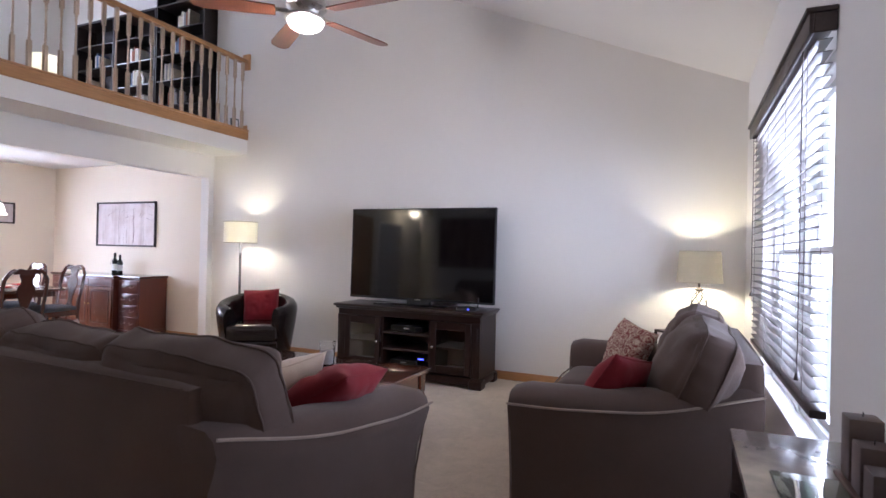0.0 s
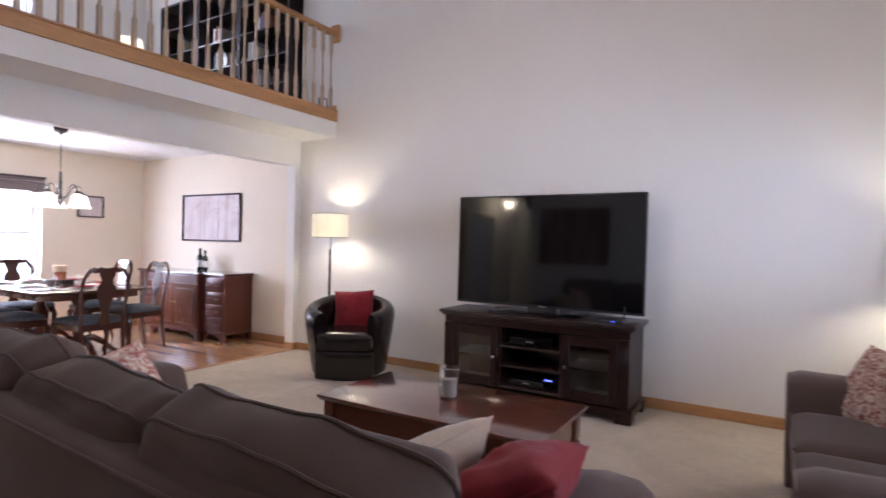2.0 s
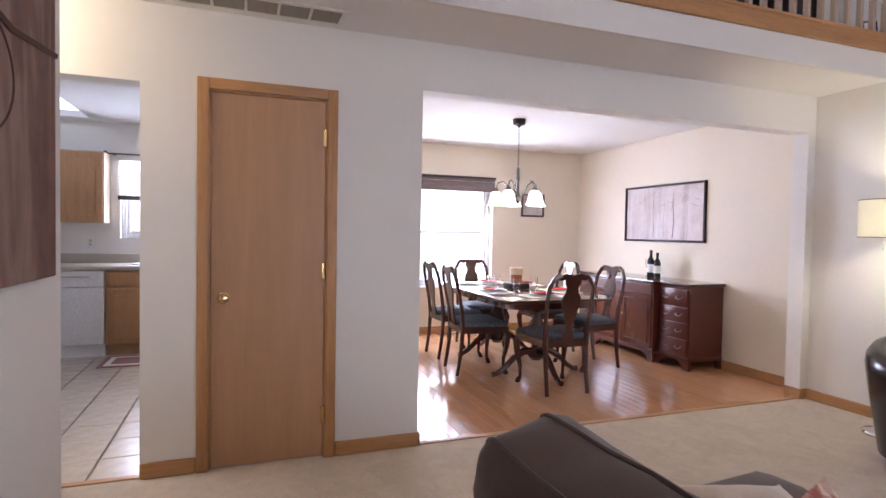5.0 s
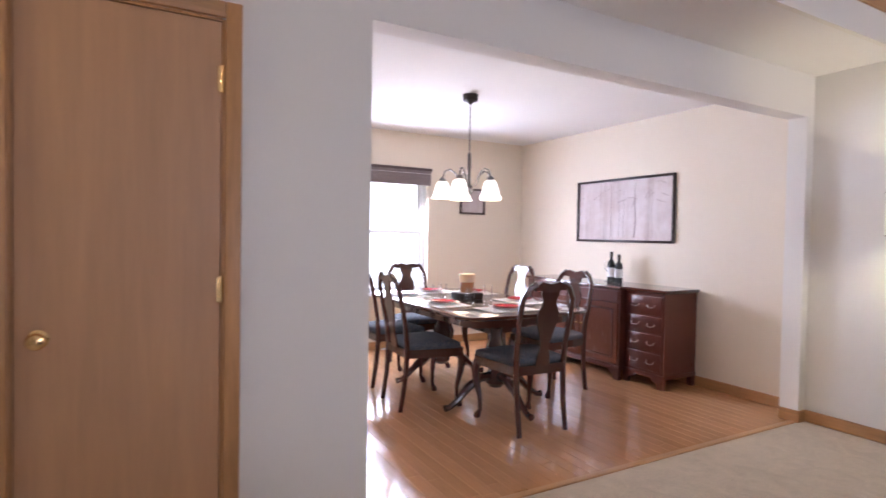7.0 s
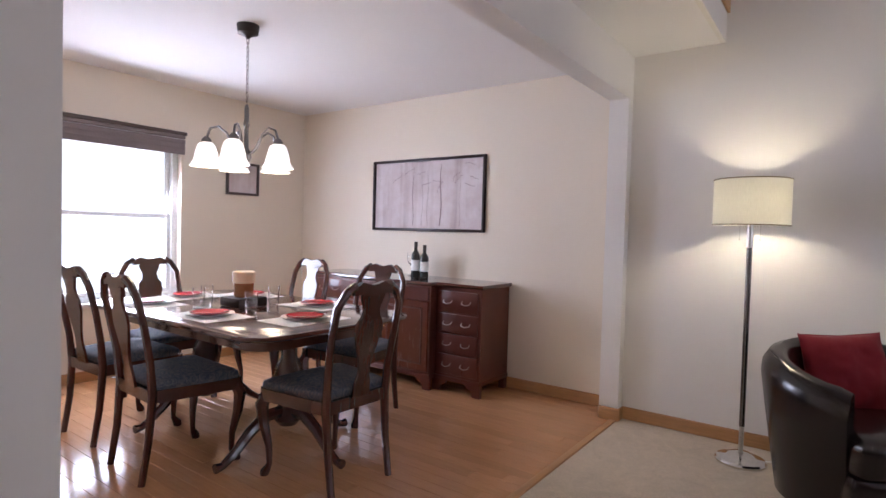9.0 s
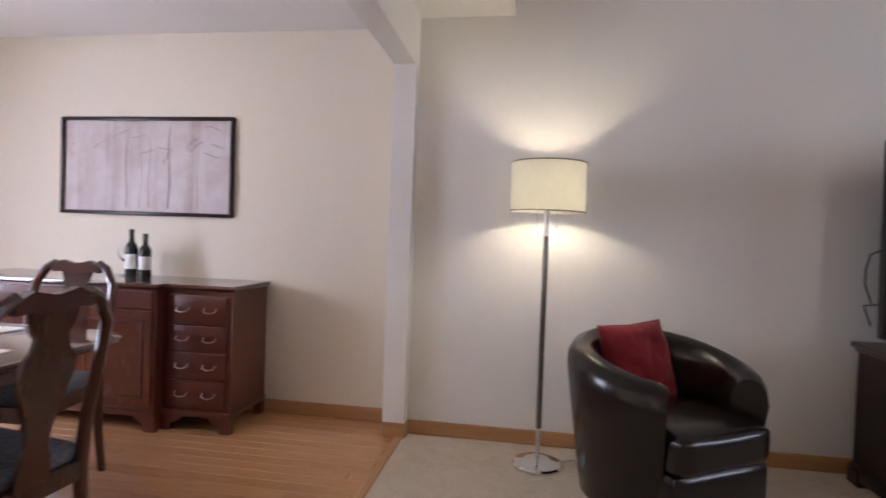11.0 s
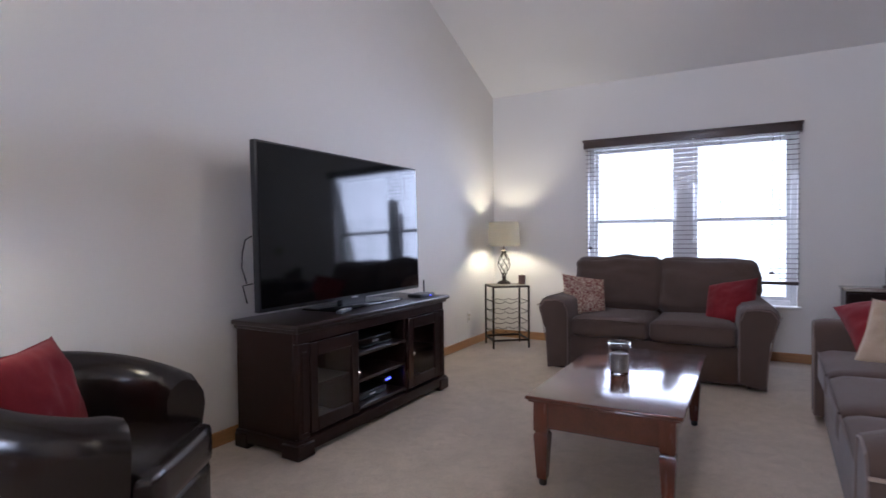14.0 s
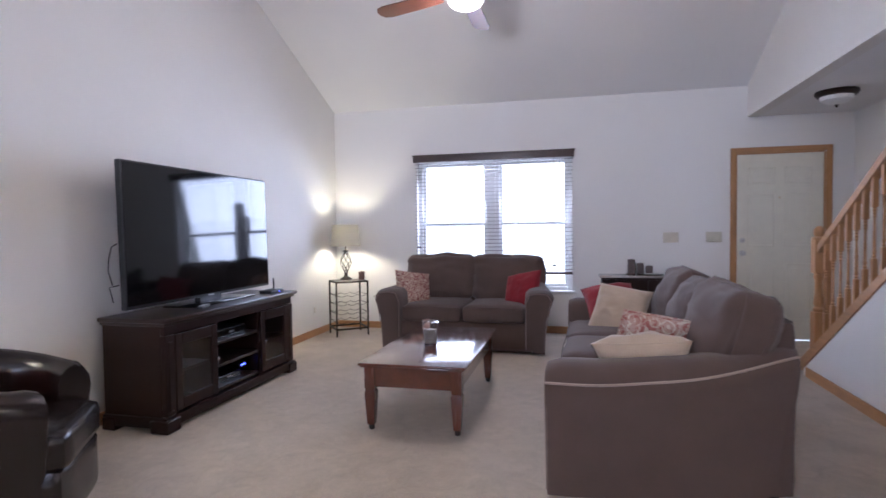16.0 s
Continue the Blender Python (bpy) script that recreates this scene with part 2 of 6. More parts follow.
def shade_mat(name, c, glow, through=0.5):
    """Lampshade cloth that lets the bulb's light pass and glows with it."""
    n = Nodes(name)
    t = n.tree
    v = n.coords((1, 1, 0.15))
    weave = n.ramp(n.noise(v, 240, 2), (0.3, shade(c, 0.94)), (0.7, c))
    df = t.nodes.new("ShaderNodeBsdfDiffuse")
    tl = t.nodes.new("ShaderNodeBsdfTranslucent")
    mx = t.nodes.new("ShaderNodeMixShader")
    mx.inputs[0].default_value = through
    n.link(weave, df.inputs[0])
    n.link(weave, tl.inputs[0])
    n.link(df.outputs[0], mx.inputs[1])
    n.link(tl.outputs[0], mx.inputs[2])
    last = mx
    if glow:
        em = t.nodes.new("ShaderNodeEmission")
        em.inputs[0].default_value, em.inputs[1].default_value = (*c, 1), glow
        ad = t.nodes.new("ShaderNodeAddShader")
        n.link(mx.outputs[0], ad.inputs[0])
        n.link(em.outputs[0], ad.inputs[1])
        last = ad
    n.link(last.outputs[0], t.nodes["Material Output"].inputs[0])
    return n.mat


SHADE_CREAM = shade_mat("cream_drum_shade", (0.98, 0.968, 0.90), 0.0, 0.88)
SHADE_TAUPE = shade_mat("taupe_drum_shade", (0.52, 0.49, 0.41), 0.0, 0.27)


def glow_mat(name, c, strength):
    n = Nodes(name)
    n.put(Base_Color=(*c, 1), Emission_Color=(*c, 1), Emission_Strength=strength, Roughness=0.3)
    return n.mat


FROSTED_BELL = glow_mat("lit_bell_glass", (1.0, 0.93, 0.82), 1.5)
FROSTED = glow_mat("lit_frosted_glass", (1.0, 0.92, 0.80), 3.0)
LED = glow_mat("blue_led", (0.08, 0.1, 1.0), 6.0)

# ---- mesh helpers ----


def bx(bm, a, b, bevel=0.0, seg=1):
    """A box between two corners, with rounded edges if asked."""
    a, b = Vector(a), Vector(b)
    m = Matrix.Translation((a + b) / 2) @ Matrix.Diagonal((*[abs(v) for v in (b - a)], 1))
    vs = bmesh.ops.create_cube(bm, size=1, matrix=m)["verts"]
    if bevel:
        es = list({e for v in vs for e in v.link_edges})
        bmesh.ops.bevel(bm, geom=es, offset=bevel, segments=seg, affect="EDGES", profile=0.5)
    return bm


def box(a, b, bevel=0.0, seg=1):
    return bx(bmesh.new(), a, b, bevel, seg)


def loft(bm, rings, close=True, caps=True):
    """Skin a row of rings that have the same number of points."""
    vs = [[bm.verts.new(p) for p in r] for r in rings]
    n = len(vs[0])
    for a, b in zip(vs, vs[1:]):
        for i in range(n if close else n - 1):
            j = (i + 1) % n
            bm.faces.new((a[i], a[j], b[j], b[i]))
    if caps and close:
        bm.faces.new(vs[0][::-1])
        bm.faces.new(vs[-1])
    return bm


def lathe(bm, profile, centre=(0, 0, 0), seg=20, caps=True):
    """Turn (radius, height) pairs about the upright axis."""
    cx, cy, cz = centre
    rings = [[(cx + r * math.cos(6.283185 * i / seg), cy + r * math.sin(6.283185 * i / seg), cz + z) for i in range(seg)] for r, z in profile]
    return loft(bm, rings, True, caps)


def tube(bm, pts, r, seg=8, closed=False):
    """A round bar along a line of points; r may be a list."""
    pts = [Vector(p) for p in pts]
    n = len(pts)
    rs = r if isinstance(r, (list, tuple)) else [r] * n
    rings, side = [], None
    for i, p in enumerate(pts):
        if closed:
            d = pts[(i + 1) % n] - pts[i - 1]
        else:
            d = pts[min(i + 1, n - 1)] - pts[max(i - 1, 0)]
        d.normalize()
        if side is None or abs(side.dot(d)) > 0.95:
            side = Vector((0, 0, 1)) if abs(d.z) < 0.9 else Vector((1, 0, 0))
        u = (side - d * side.dot(d)).normalized()
        w = d.cross(u)
        side = u
        rings.append([p + (u * math.cos(6.283185 * k / seg) + w * math.sin(6.283185 * k / seg)) * rs[i] for k in range(seg)])
    if closed:
        rings.append(rings[0])
        return loft(bm, rings, True, False)
    return loft(bm, rings)


def prism(bm, outline, lo, hi, axis="z"):
    """A flat outline given thickness along one axis. Outline pairs are the other two axes in order."""
    def at(p, h):
        return {"x": (h, p[0], p[1]), "y": (p[0], h, p[1]), "z": (p[0], p[1], h)}[axis]
    return loft(bm, [[at(p, lo) for p in outline], [at(p, hi) for p in outline]])


def soft_box(bm, size, r, n=8, puff=0.0, centre=(0, 0, 0), crumple=0.0, seed=0.0):
    """A padded block: rounded edges, swelling faces, slight creases."""
    half = Vector(size) / 2
    vs = bmesh.ops.create_cube(bm, size=2)["verts"]
    es = list({e for v in vs for e in v.link_edges})
    bmesh.ops.subdivide_edges(bm, edges=es, cuts=n, use_grid_fill=True)
    done = {v for v in bm.verts if v.tag is False}
    for v in list(done):
        if v.tag:
            continue
        v.tag = True
        q = Vector([math.copysign(abs(c) ** 0.8, c) for c in v.co])
        p = Vector([q[i] * half[i] for i in range(3)])
        inner = Vector([max(-half[i] + r, min(half[i] - r, p[i])) for i in range(3)])
        d = p - inner
        out = inner + (d.normalized() * r if d.length > 1e-6 else d)
        for i in range(3):
            j, k = (i + 1) % 3, (i + 2) % 3
            out[i] += math.copysign(puff, q[i]) * (abs(q[i]) ** 3) * (1 - q[j] ** 2) * (1 - q[k] ** 2) * (1 if half[i] <= min(half[j], half[k]) * 1.01 else 0.35)
        if crumple:
            out += Vector((noise.noise(out * 5 + Vector((seed, 0, 0))), noise.noise(out * 5 + Vector((0, seed, 7))), noise.noise(out * 5 + Vector((3, 0, seed))))) * crumple
        v.co = out + Vector(centre)
    return bm


def cushion(bm, w, h, t, n=14, seed=0.0, ear=0.085):
    """A square scatter cushion lying in the x-z plane, with pinched edges and pointed corners."""
    rows = []
    for s in (1, -1):
        grid = []
        for i in range(n + 1):
            row = []
            for j in range(n + 1):
                u, v = 2 * i / n - 1, 2 * j / n - 1
                edge = (1 - abs(u) ** 2.4) * (1 - abs(v) ** 2.4)
                pull = 1 - ear * (1 - abs(u) ** 3) * abs(v) ** 6 - 0
                pull2 = 1 - ear * (1 - abs(v) ** 3) * abs(u) ** 6
                wob = noise.noise(Vector((u * 2.2 + seed, v * 2.2, s * 2.0))) * 0.2 + noise.noise(Vector((u * 6 + seed, v * 6, s * 4.0))) * 0.10
                y = s * t / 2 * (max(edge, 0) ** 0.52) * 1.3 * (1 + wob)
                x, z = u * w / 2 * pull2, v * h / 2 * pull
                row.append(bm.verts.new((x, y, z)))
            grid.append(row)
        for i in range(n):
            for j in range(n):
                f = (grid[i][j], grid[i + 1][j], grid[i + 1][j + 1], grid[i][j + 1])
                bm.faces.new(f if s < 0 else f[::-1])
        rows.append(grid)
    bmesh.ops.remove_doubles(bm, verts=bm.verts[:], dist=0.0004)
    return bm


def mesh_of(name, bm, material, smooth=True):
    bmesh.ops.recalc_face_normals(bm, faces=bm.faces[:])
    me = bpy.data.meshes.new(name)
    bm.to_mesh(me)
    bm.free()
    if material:
        me.materials.append(material)
    if smooth:
        me.polygons.foreach_set("use_smooth", [True] * len(me.polygons))
        me.set_sharp_from_angle(angle=radians(38))
    return me


def part(name, bm, material, parent, label="", at=None, smooth=True):
    """One mesh object under a thing or under a part."""
    ob = new(name, mesh_of(name, bm, material, smooth))
    if at is not None:
        ob.matrix_local = at
    ob.parent = parent
    if label:
        tagged(ob, label)
    return ob


def again(name, mesh, parent, at):
    """Another piece on a mesh that exists."""
    ob = new(name, mesh)
    ob.matrix_local = at
    ob.parent = parent
    return ob


def thing(name, m, label, category, group=""):
    ob = new(name)
    ob.empty_display_size = 0.1
    ob.matrix_world = m
    return tagged(ob, label, category, group)


def whole(name, bm, material, m, label, category, group="", smooth=True):
    """A thing that is one mesh."""
    ob = new(name, mesh_of(name, bm, material, smooth))
    ob.matrix_world = m
    return tagged(ob, label, category, group)


def setting(name, bm, material, label="", category="", smooth=False):
    ob = new(name, mesh_of(name, bm, material, smooth))
    return tagged(ob, label, category, kind="structure")


# ---- the large structure ----
XE, XW = 0.85, -5.25          # window wall, wall of the closet and the dining opening
YN, YD = 5.60, 5.75           # television wall, dining room's north wall
XF = -8.78                    # far wall of dining room and loft
SOFFIT, LOFT = 2.44, 2.72     # ceiling under the loft, loft floor
XL = -4.70                    # edge of the loft
YS = 0.74                     # wall of the stairs
YH = -0.26                    # far side of the stairs
SLOPE, EAVE = 0.42, 2.765


def roof(x):
    return EAVE + SLOPE * (XE - x)


TOP = roof(XL)


def wall_x(x0, x1, y0, y1, z0, z1, holes=()):
    """A wall along y between x0 and x1, with openings (ya, yb, za, zb) cut through it."""
    bm = bmesh.new()
    cuts = sorted(holes)
    y = y0
    for ya, yb, za, zb in cuts:
        if ya > y:
            bx(bm, (x0, y, z0), (x1, ya, z1))
        if za > z0:
            bx(bm, (x0, ya, z0), (x1, yb, za))
        if zb < z1:
            bx(bm, (x0, ya, zb), (x1, yb, z1))
        y = yb
    if y < y1:
        bx(bm, (x0, y, z0), (x1, y1, z1))
    return bm


WIN = (2.62, 4.50, 0.50, 2.12)
DWIN = (3.33, 4.40, 0.60, 2.02)
KWIN = (0.0, 0.72, 1.18, 2.02)
LWIN = (3.28, 4.25, 3.5, 4.85)
setting("wall_east", wall_x(XE, XE + 0.16, YH - 0.1, YN + 0.15, 0, EAVE + 0.02, [WIN, (0.0, 0.87, 0, 2.04)]), WALL, "off-white painted wall with a wide window and the entry door", "wall")
bm = bmesh.new()
prism(bm, [(XE + 0.15, 0), (XE + 0.15, roof(XE) - 0.02), (XL, roof(XL)), (XW, TOP), (XW, 0)], YN, YN + 0.14, "y")
setting("wall_north", bm, WALL, "tall off-white painted wall under the sloping ceiling", "wall")
setting("wall_north_loft", box((XF - 0.1, YD, LOFT - 0.1), (XW, YD + 0.12, TOP)), WALL, "off-white wall behind the loft bookcases", "wall")
setting("wall_north_loft_return", box((XW - 0.002, YN + 0.001, LOFT - 0.1), (XW + 0.002, YD, TOP)), WALL)
setting("wall_dining_north", box((XF - 0.1, YD, 0), (XW, YD + 0.12, SOFFIT)), WALL_DINING, "cream painted dining room wall", "wall")
setting("wall_west", wall_x(XW - 0.13, XW, YH - 0.9, YN + 0.003, 0, SOFFIT, [(-0.2, 0.775, 0, 2.04), (1.098, 1.714, 0, 2.035), (2.275, 5.518, 0, 2.15)]), WALL, "off-white wall with wide opening to the dining room", "wall")
setting("wall_west_stub", box((XW - 0.13, YN + 0.003, 0), (XW - 0.002, YD, SOFFIT)), WALL_DINING)
setting("wall_dining_west", wall_x(XF - 0.16, XF, 1.9, YD, 0, SOFFIT, [DWIN]), WALL_DINING, "cream painted wall with a double-hung window", "wall")
setting("wall_dining_south", box((XF, 1.95, 0), (XW - 0.13, 2.07, SOFFIT)), WALL_DINING, "cream painted dining room wall", "wall")
setting("wall_loft_west", wall_x(XF - 0.16, XF, YH, YD, LOFT, TOP, [LWIN]), WALL, "off-white loft wall with a window", "wall")
setting("wall_loft_south", box((XF, 1.1, LOFT), (XL - 0.12, 1.2, TOP)), WALL, "off-white wall closing the loft", "wall")
setting("wall_loft_edge", box((XL - 0.12, YS - 0.12, LOFT + 0.003), (XL, 2.21, TOP)), WALL, "off-white wall beside the loft railing", "wall")
setting("wall_kitchen_west", wall_x(-9.11, -8.95, -1.2, 1.95, 0, SOFFIT, [KWIN]), WALL, "off-white kitchen wall", "wall")
setting("wall_kitchen_south", box((-8.95, -1.3, 0), (XW - 0.13, -1.2, SOFFIT)), WALL, "off-white kitchen wall", "wall")
setting("wall_hall_south", box((XW, YH - 0.9, 0), (-4.0, YH - 0.8, SOFFIT)), WALL, "off-white wall closing the hall", "wall")
setting("wall_stairs_south", box((-4.11, YH - 0.1, 0), (XE, YH, TOP)), WALL, "off-white wall beside the stairs", "wall")
setting("wall_stairs_south_upper", box((XL - 0.12, YH - 0.1, SOFFIT), (-4.11, YH, TOP)), WALL)
setting("wall_hall_east", box((-4.11, YH - 0.8, 0), (-4.0, YH - 0.1, SOFFIT)), WALL)


def tread(x):
    return 0.68 * (-0.52 - x)


# wall under the stairs, then full height
prism_pts = [(-0.66, 0), (-0.66, 0.07), (-2.2, tread(-2.2) - 0.02), (-2.2, TOP), (-4.1, TOP), (-4.1, 0)]
setting("wall_stairs", prism(bmesh.new(), prism_pts, YS - 0.11, YS, "y"), WALL, "off-white wall under and beside the stairs", "wall")
setting("wall_stairs_end", box((XL, YS - 0.11, SOFFIT), (-4.1, YS, TOP)), WALL)
setting("wall_above_entry", prism(bmesh.new(), [(XE, SOFFIT - 0.01), (XE, roof(XE)), (-2.2, roof(-2.2)), (-2.2, SOFFIT - 0.01)], YS - 0.10, YS + 0.02, "y"), WALL, "off-white wall above the entry soffit", "wall")
setting("ceiling_entry", box((-1.9, YH, SOFFIT - 0.01), (XE, YS - 0.10, SOFFIT + 0.1)), CEIL, "low flat white entry ceiling", "ceiling")
setting("ceiling_loft_underside", box((XF, YH, SOFFIT), (XL - 0.03, YD, SOFFIT + 0.06)), CEIL, "flat white ceiling under the loft", "ceiling")
setting("ceiling_kitchen", box((-9.1, -1.3, SOFFIT - 0.004), (XF, 1.95, SOFFIT + 0.06)), CEIL)
setting("ceiling_living", prism(bmesh.new(), [(XE + 0.2, roof(XE + 0.2)), (XE + 0.2, roof(XE + 0.2) + 0.1), (XL, TOP + 0.1), (XL, TOP)], YH - 0.1, YN + 0.14, "y"), CEIL, "sloping white vaulted ceiling", "ceiling")
setting("ceiling_loft", box((XF - 0.1, YH - 0.1, TOP), (XL, YD + 0.1, TOP + 0.1)), CEIL, "flat white loft ceiling", "ceiling")
setting("floor_loft", box((XF, YS, SOFFIT + 0.06), (XL - 0.034, YN, LOFT)), CARPET, "loft floor with beige carpet", "floor")
setting("loft_fascia_upper", box((XL - 0.03, YS + 0.002, 2.735), (XL, 2.21, LOFT + 0.02)), WALL)
setting("loft_fascia", box((XL - 0.03, YS + 0.002, SOFFIT), (XL, YN, 2.615)), WALL, "white painted fascia of the loft", "fascia")
setting("floor", box((XW - 0.03, YH - 0.9, -0.12), (XE, YN, 0)), CARPET, "beige cut-pile carpet", "floor")
setting("floor_dining_base", box((XF, 1.95, -0.12), (XW - 0.03, YD, -0.014)), OAK_X, "boarding under the dining floor", "floor")
setting("floor_kitchen_base", box((-8.95, -1.3, -0.12), (XW - 0.03, 1.95, -0.012)), GROUT, "grout bed of the kitchen tiles", "floor")
setting("threshold", box((XW - 0.05, 2.275, -0.005), (XW - 0.005, 5.518, 0.008), 0.003), OAK_Y, "oak strip between carpet and boards", "threshold")
setting("threshold_kitchen", box((XW - 0.05, -0.2, -0.005), (XW - 0.005, 0.775, 0.008), 0.003), OAK_Y, "pale strip between carpet and tiles", "threshold")


def grass_mat():
    n = Nodes("lawn")
    v = n.coords()
    n.colour(n.ramp(n.noise(v, 3, 5), (0.3, (0.05, 0.09, 0.03)), (0.7, (0.10, 0.15, 0.05)))).put(Roughness=1.0)
    return n.mat


def bright_mat(power):
    """The washed-out daylight outside: emissive stand-in for bright sky and ground."""
    n = Nodes("bright_outdoors")
    t = n.tree
    v = n.coords((1, 1, 1))
    em = t.nodes.new("ShaderNodeEmission")
    n.link(n.ramp(n.noise(v, 0.35, 4), (0.35, (0.80, 0.90, 0.86)), (0.65, (0.96, 0.98, 1.0))), em.inputs[0])
    em.inputs[1].default_value = power
    n.link(em.outputs[0], t.nodes["Material Output"].inputs[0])
    return n.mat


OUTDOORS = bright_mat(OUTSIDE)
GROUND_GLOW = bright_mat(1.1)
setting("backdrop_east", box((9.0, -40, -0.34), (9.1, 60, 12)), OUTDOORS, "washed-out daylight beyond the window", "backdrop")
setting("backdrop_west", box((-17.1, -40, -0.34), (-17.0, 50, 14)), OUTDOORS, "washed-out daylight beyond the windows", "backdrop")
# glowing sheets added over the lawn, in place of daylit ground
setting("backdrop_haze_east", box((1.4, -40, -0.34), (9.0, 60, -0.33)), GROUND_GLOW, "glowing sheet standing in for overexposed ground beyond the window", "backdrop")
setting("backdrop_haze_west", box((-17.0, -40, -0.34), (-9.6, 50, -0.33)), GROUND_GLOW, "glowing sheet standing in for overexposed ground beyond the windows", "backdrop")
setting("ground", box((-220, -220, -0.5), (220, 220, -0.35)), grass_mat(), "green lawn outside the windows", "ground")


# ---- trim ----
def board(name, a, b, mat=OAK_Y):
    """A baseboard: flat face, eased top edge."""
    return setting(name, box(a, b, 0.006), mat, "honey oak baseboard", "baseboard", True)


BH, BT = 0.085, 0.014
board("baseboard_north", (XW + 0.0, YN - BT, 0), (XE, YN, BH), OAK_X)
board("baseboard_east_1", (XE - BT, 0.94, 0), (XE, YN - BT, BH))
board("baseboard_west_1", (XW, 0.775, 0), (XW + BT, 1.04, BH))
board("baseboard_west_2", (XW, 1.772, 0), (XW + BT, 2.275, BH))
board("baseboard_opening_1", (XW - 0.13, 2.275, 0), (XW + BT, 2.275 + BT, BH), OAK_X)
board("baseboard_opening_2", (XW - 0.13, 5.518 - BT, 0), (XW + BT, 5.518, BH), OAK_X)
board("baseboard_west_3", (XW, 5.518, 0), (XW + BT, YN - BT, BH))
board("baseboard_dining_north", (XF, YD - BT, 0), (XW - 0.13, YD, BH), OAK_X)
board("baseboard_dining_west", (XF, 2.07, 0), (XF + BT, YD - BT, BH))
board("baseboard_stairs", (-4.1, YS, 0), (-0.72, YS + BT, BH), OAK_X)
board("baseboard_loft", (-5.24, YN - BT, LOFT), (XL, YN, LOFT + BH), OAK_X)

# ---- floors in pieces ----
floor_dining = tagged(new("floor_dining"), "glossy honey oak strip floor of the dining room", "floor", kind="structure")
rnd = random.Random(4)
pieces = {}
w = 0.083
rows_n = int((YD - 1.95) / w) + 1
for r in range(rows_n):
    y = YD - (r + 1) * w
    x = XF - rnd.random() * 0.9
    while x < XW - 0.03:
        ln = rnd.choice((0.9, 1.2, 1.5))
        a, b = max(x, XF), min(x + ln, XW - 0.05)
        if b - a > 0.06:
            key = round(b - a, 2)
            if key not in pieces:
                pieces[key] = mesh_of("floorboard", box((0, 0.0006, -0.014), (key - 0.0012, w - 0.0006, 0), 0.0016), PLANK, False)
            again("floorboard", pieces[key], floor_dining, pose(a, y, 0))
        x += ln
floor_kitchen = tagged(new("floor_kitchen"), "beige ceramic tile floor of the kitchen", "floor", kind="structure")
tile_mesh = mesh_of("tile", box((0.003, 0.003, -0.012), (0.297, 0.297, 0), 0.003), TILE, False)
for i in range(12):
    for j in range(8):
        again("tile", tile_mesh, floor_kitchen, pose(-8.95 + i * 0.305, -1.0 + j * 0.305, 0))

# ---- living room: seating ----
from mathutils.bvhtree import BVHTree


def ease(t):
    return t * t * (3 - 2 * t)


